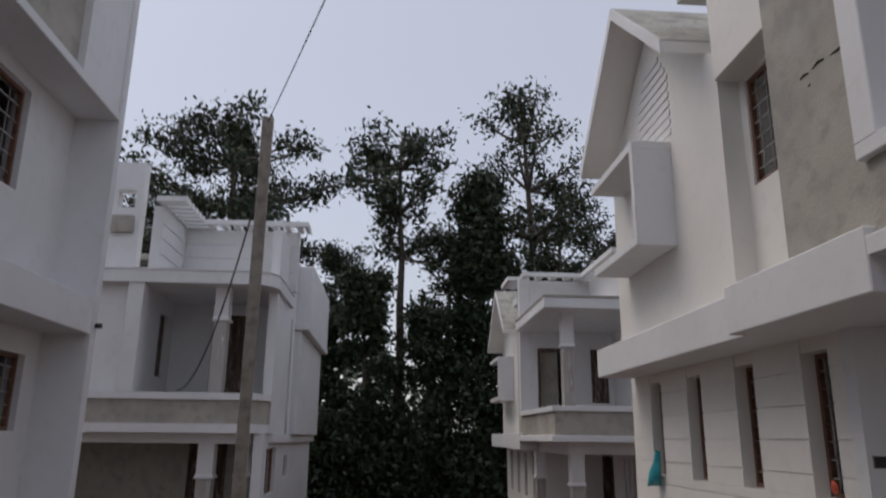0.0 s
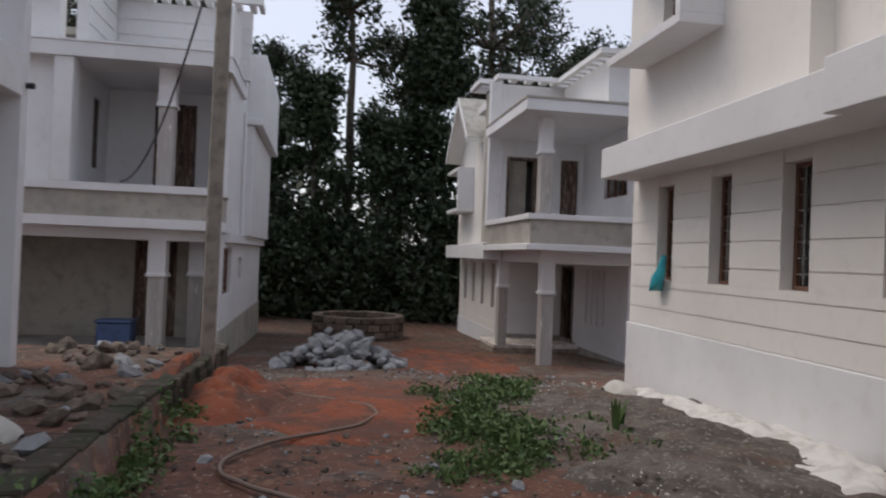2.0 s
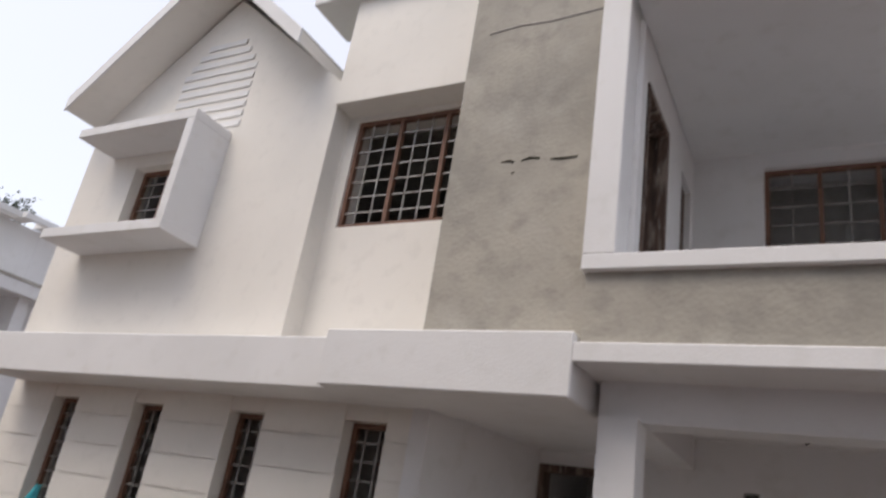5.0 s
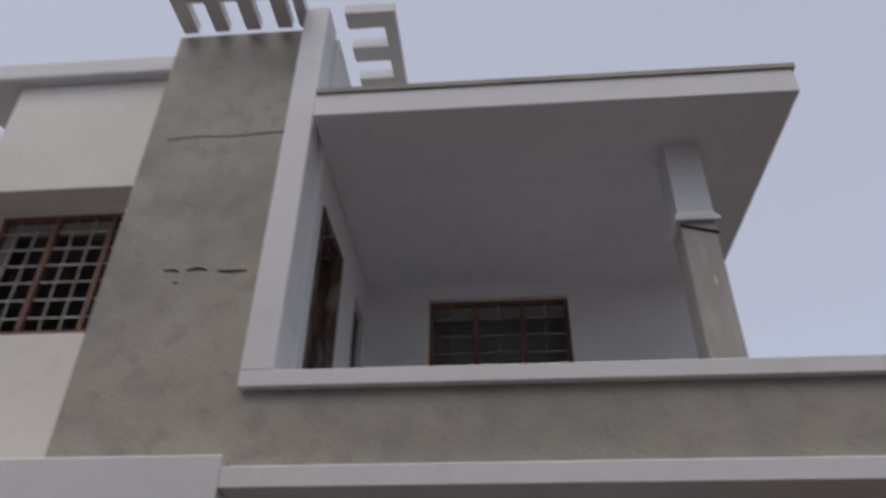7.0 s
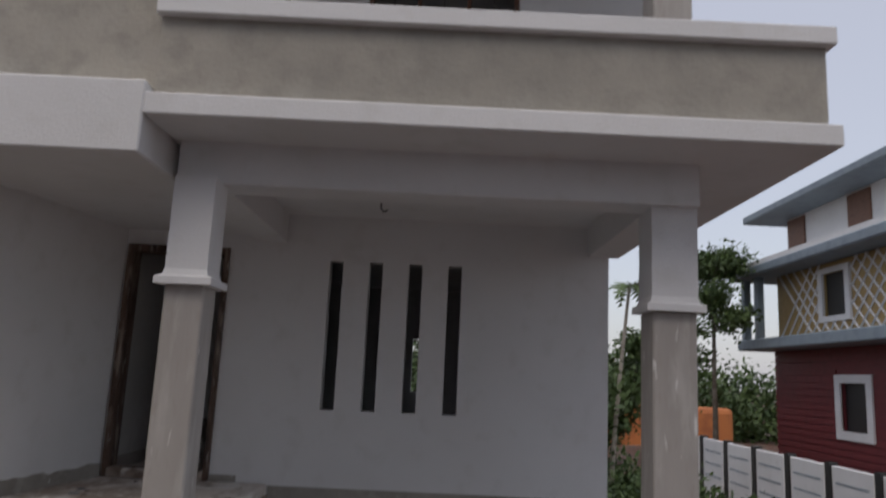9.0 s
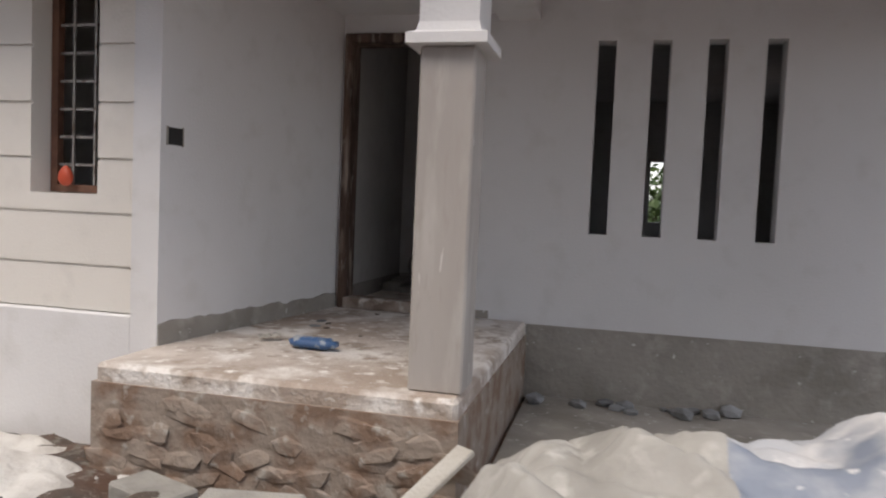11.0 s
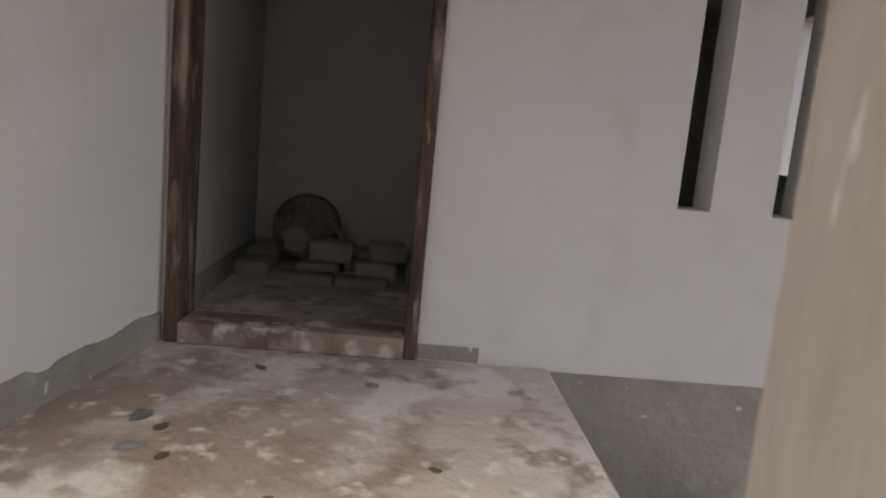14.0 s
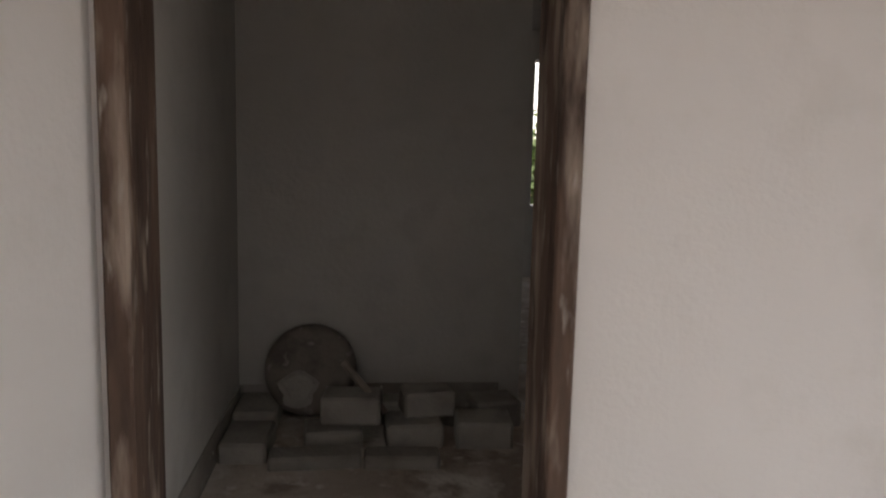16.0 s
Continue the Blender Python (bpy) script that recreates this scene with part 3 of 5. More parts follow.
        part("wing_light_block", boxes((wl_ + 0.235, -0.29, 1.7, 1.82, fl, 2.94)), INNER, h, "added wall that keeps the slot windows dark")
        part("room_skirting", boxes((0.13, 0.138, 2.08, 3.67, fl, fl + 0.13), (0.14, 1.36, 3.67, 3.68, fl, fl + 0.13)), SKIRT, h)
    return h


main_house = villa(pose(0, 0, 0), "white two-storey villa under construction with balcony and gable", main=True)
villa(pose(-16.0, 0.46, -1.25), "white villa with bare cement parapet down the lane")


def lane_villa():
    """The villa beyond the pole: its balcony looks up the lane towards +x, its long side stands along the lane."""
    h = thing("villa", "white villa with bare cement balcony band beside the pole", "house", None, "villas along the lane")
    F, S = -9.6, -6.56                  # front and lane-side planes
    def round_corner(o, back):
        return [(F + o, -13.0), (F + o, -6.92 + o * 0.4), (F + o * 0.75 - 0.09, -6.72 + o * 0.7), (-9.95 + o * 0.4, S + o), (back, S + o), (back, -13.0)]
    def rim(o, i, z0, z1, mat, name, label):
        a, b = round_corner(o, -10.4)[:5], round_corner(i, -10.4)[:5]
        part(name, prism(a + b[::-1], z0, z1), mat, h, label)
    part("balcony_slab", prism(round_corner(0.05, -12.4), 1.76, 1.94), WHITE, h, "white balcony slab with a rounded corner")
    rim(0.0, -0.12, 1.942, 2.42, PLASTER, "parapet", "stained bare cement balcony parapet")
    rim(0.05, -0.16, 2.42, 2.56, WHITE, "coping", "white coping on the parapet")
    part("balcony_roof", prism(round_corner(0.08, -12.4), 4.83, 5.10), WHITE, h, "white balcony roof slab with a rounded corner")
    part("roof_drip", prism(round_corner(0.10, -12.4), 5.102, 5.14), WHITE, h, "thin lip on the roof slab")
    part("balcony_fin", soften(boxes((-9.95, F + 0.04, -9.56, -9.23, 2.562, 4.828)), 0.008), WHITE, h, "white fin beside the balcony")
    part("stair_wall", pierced(bmesh.new(), "y", -13.0, -9.57, 2.562, 7.6, -10.1, -9.8, [(-10.1, -9.72, 6.55, 6.95)]), WHITE, h, "tall white wall with a small vent opening")
    part("vent_hood", soften(boxes((-9.798, -9.70, -10.15, -9.68, 5.95, 6.35)), 0.02), PLASTER, h, "small dark cement vent hood")
    sw = (-11.75, -11.2, 3.0, 4.45)
    part("balcony_side_wall", pierced(bmesh.new(), "x", -12.2, -9.96, 1.942, 4.828, -9.56, -9.35, [sw]), WHITE, h, "white balcony side wall")
    part("shutter", boxes((sw[0] + 0.005, sw[1] - 0.005, -9.47, -9.42, sw[2] + 0.005, sw[3] - 0.005)), WOOD, h, "closed dark timber shutter")
    d = (-8.38, -7.50, 1.95, 4.58)
    part("balcony_back_wall", pierced(bmesh.new(), "y", -9.56, S - 0.2, 1.942, 4.828, -12.4, -12.2, [d]), WHITE, h, "white wall at the back of the balcony")
    dr = part("balcony_door", boxes((-12.32, -12.27, d[0] + 0.06, d[1] - 0.06, d[2] + 0.005, d[3] - 0.06)), WOOD, h, "closed dark timber door")
    part("door_frame", boxes((-12.3, -12.18, d[0] + 0.004, d[0] + 0.06, d[2], d[3] - 0.004), (-12.3, -12.18, d[1] - 0.06, d[1] - 0.004, d[2], d[3] - 0.004), (-12.3, -12.18, d[0] + 0.06, d[1] - 0.06, d[3] - 0.06, d[3] - 0.004)), WOOD, dr)
    column(h, -10.1, -7.68, 1.942, 4.10, 4.828, 0.29, 0.37)
    column(h, -10.1, -7.74, -1.3, 0.86, 1.758, 0.31, 0.39)
    column(h, -10.9, -7.16, -1.3, 0.86, 1.758, 0.27, 0.35)
    ld = (-8.68, -7.80, -0.55, 1.55)
    # cement colour on this light-looking wall stands in for the deep porch shade
    part("porch_back_wall", pierced(bmesh.new(), "y", -13.0, S - 0.2, -1.3, 1.758, -12.4, -12.2, [ld]), PLASTER, h, "porch back wall given a darker colour for its shade")
    part("entrance_door", boxes((-12.34, -12.28, ld[0] + 0.005, ld[1] - 0.005, ld[2] + 0.005, ld[3] - 0.005)), WOOD, h, "dark timber entrance door")
    part("porch_floor", boxes((-12.2, -9.75, -13.0, S - 0.2, -1.3, -0.55)), SKIRT, h, "bare cement porch floor")
    part("porch_beam", boxes((-10.2, -9.92, -13.0, -6.85, 1.55, 1.758)), WHITE, h)
    # lane side
    low = [(-11.55, -10.25, 0.50, 1.45), (-13.5, -12.85, 0.75, 1.25)]
    part("lane_wall", pierced(bmesh.new(), "x", -18.5, -9.75, -1.6, 1.758, S - 0.2, S, low), WHITE, h, "white lower wall along the lane")
    for a, b, c, e in low:
        grille_window(h, a + 0.005, b - 0.005, c + 0.005, e - 0.005, S - 0.14, panels=2, bars=4, rows=4)
    part("plinth", boxes((-18.5, -9.72, S + 0.001, S + 0.04, -1.6, -0.12)), PLASTER, h, "bare cement plinth along the lane")
    part("band", soften(boxes((-18.6, -10.4, S - 0.1, S + 0.12, 1.56, 1.757)), 0.01), WHITE, h, "white string course")
    part("upper_lane_wall", boxes((-18.5, -10.4, S - 0.2, S - 0.004, 1.942, 6.3)), WHITE, h, "white upper wall along the lane")
    part("upper_block", soften(boxes((-18.5, -13.0, S - 0.003, S + 0.22, 1.759, 4.35)), 0.01), WHITE, h, "white projecting panel of the upper storey")
    part("sunshade", soften(boxes((-18.6, -12.9, S - 0.003, S + 0.42, 4.36, 4.52)), 0.01), WHITE, h, "white sunshade over the panel")
    part("roof_box", soften(boxes((-18.6, -13.6, S - 0.003, S + 0.40, 4.525, 6.2)), 0.01), WHITE, h, "white box at the roof edge")
    part("drain_pipe", tube([(-12.75, S + 0.05, 1.76), (-12.75, S + 0.05, 4.6)], 0.04, 8), PIPE, h, "white drain pipe")
    # upper room set back behind the balcony roof, with pierced eaves
    part("roof_wall", boxes((-12.0, -9.98, -9.35, -9.15, 5.142, 6.65)), WHITE, h, "white grooved wall above the balcony roof")
    for k in range(4):
        part("groove_board", boxes((-11.75, -9.99, -9.149, -9.13, 5.25 + k * 0.34, 5.55 + k * 0.34)), WHITE, h)
    part("roof_wall", boxes((-12.0, -11.8, -9.149, -6.36, 5.142, 6.65)), WHITE, h, "white wall above the balcony roof")
    for k in range(4):
        part("groove_board", boxes((-11.799, -11.782, -9.1, -6.40, 5.25 + k * 0.34, 5.55 + k * 0.34)), WHITE, h)
    pergola(h, -11.8, -9.6, -9.20, -8.55, 6.655, 7)
    pergola(h, -11.95, -11.3, -8.54, -6.1, 6.655, 8, along="y")
    part("outer_wall", boxes((-18.5, -18.3, -16.0, S - 0.2, -1.6, 6.2), (-18.3, -9.8, -16.0, -15.8, -1.6, 6.2), (-10.1, -9.8, -15.8, -13.0, -1.6, 7.6)), WHITE, h, "plain white outer walls")
    part("roof_slab", boxes((-18.3, -12.4, -15.8, S - 0.2, 6.0, 6.15)), ROOFTOP, h, "weathered flat roof")
    h.matrix_basis = Matrix.Translation(Vector((4.9, -4.4, 1.57)) * -0.057) @ Matrix.Scale(1.057, 4)
    return h


lane_villa()


def plain_villa():
    """The villa whose end wall and sunshades stand close by the lane; its front faces +y."""
    h = thing("villa", "tall plain white villa with fin wall and deep sunshades", "house", pose(-0.6, -0.55, 0.25), "villas along the lane")
    part("fin_wall", soften(boxes((-3.56, -3.40, -8.2, -7.36, -0.5, 8.6)), 0.01), WHITE, h, "white fin wall at the corner")
    low, high = (-3.05, -2.2, 1.5, 2.42), (-2.2, -0.4, 4.3, 5.6)
    part("front_wall", pierced(bmesh.new(), "x", -3.4, 9.0, -0.5, 8.4, -8.2, -7.98, [low, high]), WHITE, h, "white front wall")
    grille_window(h, *low, -8.12), grille_window(h, *high, -8.12, panels=3, bars=6)
    part("sunshade", soften(boxes((-3.399, 9.0, -7.979, -7.37, 2.74, 3.2)), 0.01), WHITE, h, "white concrete sunshade")
    part("upper_sunshade", soften(boxes((-3.399, 9.0, -7.979, -7.37, 5.79, 5.92)), 0.01), WHITE, h, "white upper sunshade slab")
    part("parapet", boxes((-3.399, -2.2, -7.52, -7.40, 5.92, 8.4)), WHITE, h, "white parapet panel")
    part("parapet_panel", boxes((-2.199, -0.6, -7.62, -7.50, 5.92, 8.4)), PLASTER, h, "bare cement parapet panel")
    part("parapet", boxes((-0.599, 9.0, -7.52, -7.40, 5.92, 8.4)), WHITE, h, "white parapet panel")
    part("plinth", boxes((-3.399, 9.0, -7.979, -7.93, -0.5, 0.62)), WHITE, h, "white plinth")
    part("spout", tube([(-3.5, -7.36, 2.87), (-3.5, -7.28, 2.87)], 0.035, 8), DARK, h, "dark drain spout")
    part("side_wall", boxes((-3.56, -3.40, -16, -8.2, -0.5, 8.4)), WHITE, h), part("side_wall", boxes((8.8, 9.0, -16, -8.2, -0.5, 8.4)), WHITE, h)
    part("rear_wall", boxes((-3.4, 8.8, -16.2, -16, -0.5, 8.4)), WHITE, h), part("roof", boxes((-3.4, 8.8, -16, -8.2, 6.6, 6.8)), ROOFTOP, h)
    return h


plain_villa()


# ---- ground ----
def ground_z(x, y):
    z = float(np.interp(x, [-60, -22, -16, -10, -5, 0, 60], [-1.4, -1.3, -1.15, -0.85, -0.32, -0.16, -0.14]))
    if y > 2.5 and x > 4.0:
        z -= min(1.7, 0.25 * (y - 2.5)) * min(1.0, (x - 4.0) / 2)
    if x > -6.2 and y < -6.05:
        z = z + (0.08 - z) * min(1, (-6.05 - y) / 0.05) * min(1, (x + 6.2) / 0.3)
    return z + 0.035 * noise.noise((x * 0.9, y * 0.9, 0)) + 0.02 * noise.noise((x * 3, y * 3, 5))


gb = bmesh.new()
gx_ = sorted(set([round(v, 3) for v in np.concatenate([[-1500, -400, -120, -60], np.arange(-40, -16, 1.0), np.arange(-16, 8, 0.2), np.arange(8, 40, 2.0), [60, 120, 400, 1500]])]))
gy_ = sorted(set([round(v, 3) for v in np.concatenate([[-1500, -400, -120, -60], np.arange(-40, -10, 2.0), np.arange(-10, 3, 0.2), [-6.1, -6.05], np.arange(3, 40, 2.0), [60, 120, 400, 1500]])]))
gv = [[gb.verts.new((x, y, ground_z(x, y))) for y in gy_] for x in gx_]
for i in range(len(gx_) - 1):
    for j in range(len(gy_) - 1):
        gb.faces.new((gv[i][j], gv[i + 1][j], gv[i + 1][j + 1], gv[i][j + 1]))
tagged(part("ground", gb, SOIL, smooth=True), "uneven red laterite and grey construction ground", "ground", kind="structure")


# ---- trees ----
def leaf_mesh(name, centres, per, spread, size, mat, seed):
    """One mesh of many small leaves round the given clump centres."""
    rng = np.random.default_rng(seed)
    n = len(centres) * per
    c = np.repeat(np.array(centres, float), per, axis=0)
    off = rng.normal(0, 1, (n, 3)) * np.array(spread)
    p = c + off
    a = rng.normal(0, 1, (n, 3)); a /= np.linalg.norm(a, axis=1)[:, None]
    b = np.cross(a, rng.normal(0, 1, (n, 3))); b /= np.linalg.norm(b, axis=1)[:, None]
    s = size * rng.uniform(0.6, 1.4, (n, 1))
    v = np.stack([p - a * s, p + b * s * 0.45, p + a * s, p - b * s * 0.45], axis=1).reshape(-1, 3)
    f = np.arange(n * 4).reshape(-1, 4)
    me = bpy.data.meshes.new(name)
    me.from_pydata(v.tolist(), [], f.tolist())
    me.materials.append(mat)
    return me


def tree(m, height, seed, clumps=26, crown=(0.45, 1.0), wide=0.22, leaf=0.16, per=240, label="tall slender tree with an open dark crown", mat=None, lean=0.03, spread=0.03, group="trees behind the houses"):
    rng = random.Random(seed)
    t = thing("tree", label, "tree", m, group)
    pts, x, y = [], 0, 0
    for k in range(9):
        pts.append((x, y, height * 0.95 * k / 8 - (0.4 if k == 0 else 0)))
        x += rng.uniform(-lean, lean) * height / 8 * 3
        y += rng.uniform(-lean, lean) * height / 8 * 3
    part("trunk", tube(pts, [height * 0.012 * (1.25 - k / 8) for k in range(9)], 8), BARK, t)
    centres = []
    for k in range(clumps):
        f = rng.uniform(*crown)
        base = Vector(pts[min(8, int(f * 8))])
        ang = rng.uniform(0, math.tau)
        fall = 1.15 - 0.75 * abs((f - crown[0]) / (crown[1] - crown[0]) - 0.35)
        r = height * wide * rng.uniform(0.25, 1.0) * fall
        tip = base + Vector((math.cos(ang) * r, math.sin(ang) * r, height * rng.uniform(0.0, 0.10)))
        mid = base.lerp(tip, 0.5) + Vector((0, 0, -height * 0.01))
        part("limb", tube([base, mid, tip], [height * 0.005, height * 0.0035, height * 0.0015], 5), BARK, t)
        centres += [tip, base.lerp(tip, 0.75)]
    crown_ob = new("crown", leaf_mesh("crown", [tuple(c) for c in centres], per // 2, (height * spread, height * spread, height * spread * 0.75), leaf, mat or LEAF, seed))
    crown_ob.parent = t
    return t


protos = [tree(pose(-29, -12.0, -1.4, 0, 0, 20), 19.6, 1, clumps=60, crown=(0.60, 0.95), wide=0.33, per=230, spread=0.022, leaf=0.15),
          tree(pose(-28.5, -3.7, -1.4), 19.4, 2, clumps=30, crown=(0.64, 1.0), wide=0.15, per=150, spread=0.02, leaf=0.15),
          tree(pose(-27.5, 0.2, -1.4), 16.6, 3, clumps=80, crown=(0.06, 1.0), wide=0.095, per=340, spread=0.027, leaf=0.15, label="tall tree trunk wrapped in dense dark creeper"),
          tree(pose(-29.5, 2.4, -1.4), 21.8, 5, clumps=34, crown=(0.6, 1.0), wide=0.17, per=150, spread=0.02, leaf=0.15),
          tree(pose(-26.5, -5.0, -1.4), 11.2, 4, clumps=48, crown=(0.08, 1.0), wide=0.13, per=300, spread=0.03, leaf=0.14, label="dense dark bushy tree")]
for k, (i, x, y, s, rz) in enumerate([(0, -35, 9.5, 0.84, 200), (0, -37, 14, 0.8, 60), (1, -31, -7.2, 0.7, 90), (3, -31, 4.6, 0.78, 100), (4, -27, -2.2, 0.85, 40), (4, -28, 3.0, 0.85, 200),
                                      (4, -27, 5.4, 0.75, 80), (4, -27.5, -7.6, 0.8, 150), (4, -27.5, -10.6, 0.85, 30), (4, -28.5, 8.5, 0.8, 100), (1, -34, -17, 0.9, 10), (1, -32, -1.0, 0.8, 170), (4, -29.5, -14.5, 0.95, 60)]):
    copy_thing(protos[i], pose(x, y, -1.4, 0, 0, rz) @ Matrix.Scale(s, 4))
rng = np.random.default_rng(7)
under = [(rng.uniform(-31, -24.6), rng.uniform(-17, 13), -1.2 + abs(rng.normal(0, 1)) * 2.4) for _ in range(520)]
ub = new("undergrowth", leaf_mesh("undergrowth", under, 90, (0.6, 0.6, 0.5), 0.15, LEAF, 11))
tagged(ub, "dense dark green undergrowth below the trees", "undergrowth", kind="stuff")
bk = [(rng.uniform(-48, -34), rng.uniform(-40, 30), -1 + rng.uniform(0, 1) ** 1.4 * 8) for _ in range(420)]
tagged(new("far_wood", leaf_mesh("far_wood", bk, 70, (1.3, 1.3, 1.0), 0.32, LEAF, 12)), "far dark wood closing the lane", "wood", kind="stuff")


# ---- loose things along the lane ----
GREY_ROCKS = [rock_mesh("stone", k, STONE, 0.75) for k in range(6)]
BROWN_ROCKS = [rock_mesh("stone", 20 + k, BROWN_STONE, 0.65) for k in range(5)]


def rocks(parent, meshes, spots, seed):
    r = random.Random(seed)
    for x, y, z, size in spots:
        ob = new("stone", r.choice(meshes))
        ob.parent = parent
        ob.matrix_basis = pose(x, y, z, r.uniform(-40, 40), r.uniform(-40, 40), r.uniform(0, 360)) @ Matrix.Diagonal((size * r.uniform(0.8, 1.3), size, size * r.uniform(0.7, 1.1), 1))


r = random.Random(5)
pile = thing("stone_pile", "heap of broken grey granite stones on red soil", "stone pile", pose(-10.3, -4.25, ground_z(-10.3, -4.25)))
spots = []
for k in range(140):
    a, d = r.uniform(0, math.tau), r.uniform(0, 1) ** 0.6
    x, y = math.cos(a) * d * 0.95, math.sin(a) * d * 1.35
    spots.append((x, y, 0.04 + max(0.0, 0.85 * (1 - d * 1.1)) * r.uniform(0.6, 1.0), r.uniform(0.11, 0.22)))
rocks(pile, GREY_ROCKS, spots, 6)

rubble = thing("rubble", "brown and grey rubble strewn on raised ground", "rubble", pose(0, 0, 0))
spots = []
for k in range(130):
    x, y = r.uniform(-5.6, 0.5), r.uniform(-7.9, -6.35)
    spots.append((x, y, ground_z(x, y) + 0.03, r.choice([0.04, 0.05, 0.07, 0.10, 0.14]) * r.uniform(0.8, 1.2)))
rocks(rubble, BROWN_ROCKS + GREY_ROCKS[:2], spots, 7)
litter = thing("scattered_stones", "small stones and rubbish scattered over the lane", "stones", pose(0, 0, 0))
spots = []
for k in range(280):
    x, y = r.uniform(-12, 3.0), r.uniform(-5.6, -0.6)
    spots.append((x, y, ground_z(x, y) + 0.01, r.choice([0.02, 0.03, 0.045, 0.06])))
rocks(litter, GREY_ROCKS + BROWN_ROCKS, spots, 8)

# old well
well = thing("well", "low round laterite well with a mossy rim", "well", pose(-18.6, -3.45, -1.35))
for row in range(4):
    n = 22
    for k in range(n):
        a = (k + 0.5 * (row % 2)) * math.tau / n
        b = soften(boxes((-0.13, 0.13, -0.185, 0.185, 0, 0.20)), 0.02)
        if row == 0 and k == 0:
            brick_proto = part("stone_block", b, BROWN_STONE, well)
            brick_proto.matrix_basis = pose(1.32 * math.cos(a), 1.32 * math.sin(a), 0.02, 0, 0, math.degrees(a))
        else:
            b.free()
            ob = new("stone_block", brick_proto.data)
            ob.parent = well
            ob.matrix_basis = pose(1.32 * math.cos(a), 1.32 * math.sin(a), 0.02 + row * 0.215, 0, 0, math.degrees(a))
# electric pole of squared timber with wire
pole = thing("utility_pole", "rough squared timber pole carrying a thin wire", "pole", pose(-4.9, -6.02, -0.40))
part("shaft", soften(boxes((-0.085, 0.085, -0.085, 0.085, 0, 6.75)), 0.015), POLE, pole).matrix_basis = pose(0, 0, 0, 0.0, 5.0, 12)
def sag(a, b, drop, n=14):
    a, b = Vector(a), Vector(b)
    return [a.lerp(b, k / n) - Vector((0, 0, drop * 4 * (k / n) * (1 - k / n))) for k in range(n + 1)]
tagged(part("overhead_wire", tube(sag((-4.32, -5.90, 6.25), (11.00, -1.32, 4.37), 0.15), 0.007, 5), DARK), "thin overhead wire from the timber pole", "wire")
tagged(part("slack_cable", tube(sag((-4.45, -6.02, 5.0), (-10.42, -8.58, 2.66), 0.7), 0.014, 5), DARK), "slack dark cable hanging to a balcony", "cable")

# retaining wall beside the lane
rw = thing("retaining_wall", "low mossy retaining wall beside the red soil", "wall", kind="structure")
rw_pts = [(-5.9, -6.0), (-4.4, -6.05), (-2.7, -6.2), (-0.6, -6.28), (2.5, -6.35), (9.0, -6.4)]
for (xa, ya), (xb, yb) in zip(rw_pts, rw_pts[1:]):
    n = max(2, int((xb - xa) / 0.42))
    for k in range(n):
        x0, x1 = xa + (xb - xa) * k / n, xa + (xb - xa) * (k + 1) / n
        y = ya + (yb - ya) * (k + 0.5) / n
        for z0, z1 in ((-0.6, -0.28), (-0.275, 0.03), (0.035, 0.12)):
            part("wall_stone", soften(boxes((x0 + 0.006, x1 - 0.006, y - 0.11 + r.uniform(-0.015, 0.015), y + 0.11 + r.uniform(-0.02, 0.02), z0, z1 + r.uniform(-0.015, 0.012))), 0.015), MOSS_WALL, rw)

# red earth heaps
def heap(name, label, cat, x, y, rx, ry, h, mat, seed, rough=0.25, n=26, sink=0.1, power=0.8):
    bm = bmesh.new()
    grid = []
    for i in range(n + 1):
        row = []
        for j in range(n + 1):
            u, v = 2 * i / n - 1, 2 * j / n - 1
            px, py = x + u * rx, y + v * ry
            d = math.sqrt(u * u + v * v) * (1.12 + 0.42 * noise.noise((px * 1.7 + seed * 3, py * 1.7, seed)) + 0.16 * noise.noise((px * 6, py * 6 + seed, 8)))
            e = max(0.0, 1 - d ** 2)
            z = h * e ** power * (1 + rough * noise.noise((px * 2.2 + seed, py * 2.2, 0)) + rough * 0.6 * noise.noise((px * 6 + seed, py * 6, 3)))
            row.append(bm.verts.new((px, py, ground_z(px, py) - sink * (0 if e > 0.02 else 1) + z)))
        grid.append(row)
    for i in range(n):
        for j in range(n):
            bm.faces.new((grid[i][j], grid[i + 1][j], grid[i + 1][j + 1], grid[i][j + 1]))
    return tagged(part(name, bm, mat, smooth=True), label, cat)


RED = material("fresh_red_earth", (0.21, 0.058, 0.025), 0.95, [(1.3, 0.45, 0.6, (0.11, 0.046, 0.03), 10), (5, 0.5, 0.66, (0.085, 0.045, 0.032), 10), (15, 0.6, 0.7, (0.25, 0.14, 0.095), 8)], 1.0, 12, spread=0)
heap("earth_heap", "small heap of fresh red earth below the wall", "earth", -4.2, -5.66, 1.9, 0.85, 0.30, RED, 1, 0.7, 70, 0.06, 2.2)
heap("earth_patch", "spread patch of fresh red earth on the lane", "earth", -4.4, -4.35, 2.9, 1.4, 0.06, RED, 2, 0.5, 70, 0.03)
heap("earth_patch", "spread patch of fresh red earth by the villa", "earth", -11.5, -1.9, 3.4, 1.6, 0.10, RED, 3, 0.5, 70, 0.03)
GRAVEL = material("grey_sand_and_gravel", (0.115, 0.098, 0.083), 0.95, [(0.8, 0.46, 0.6, (0.095, 0.055, 0.038), 10), (4, 0.45, 0.6, (0.062, 0.052, 0.044), 10), (11, 0.56, 0.68, (0.17, 0.155, 0.135), 10), (26, 0.60, 0.7, (0.30, 0.28, 0.255), 6)], 1.0, 16, spread=0)
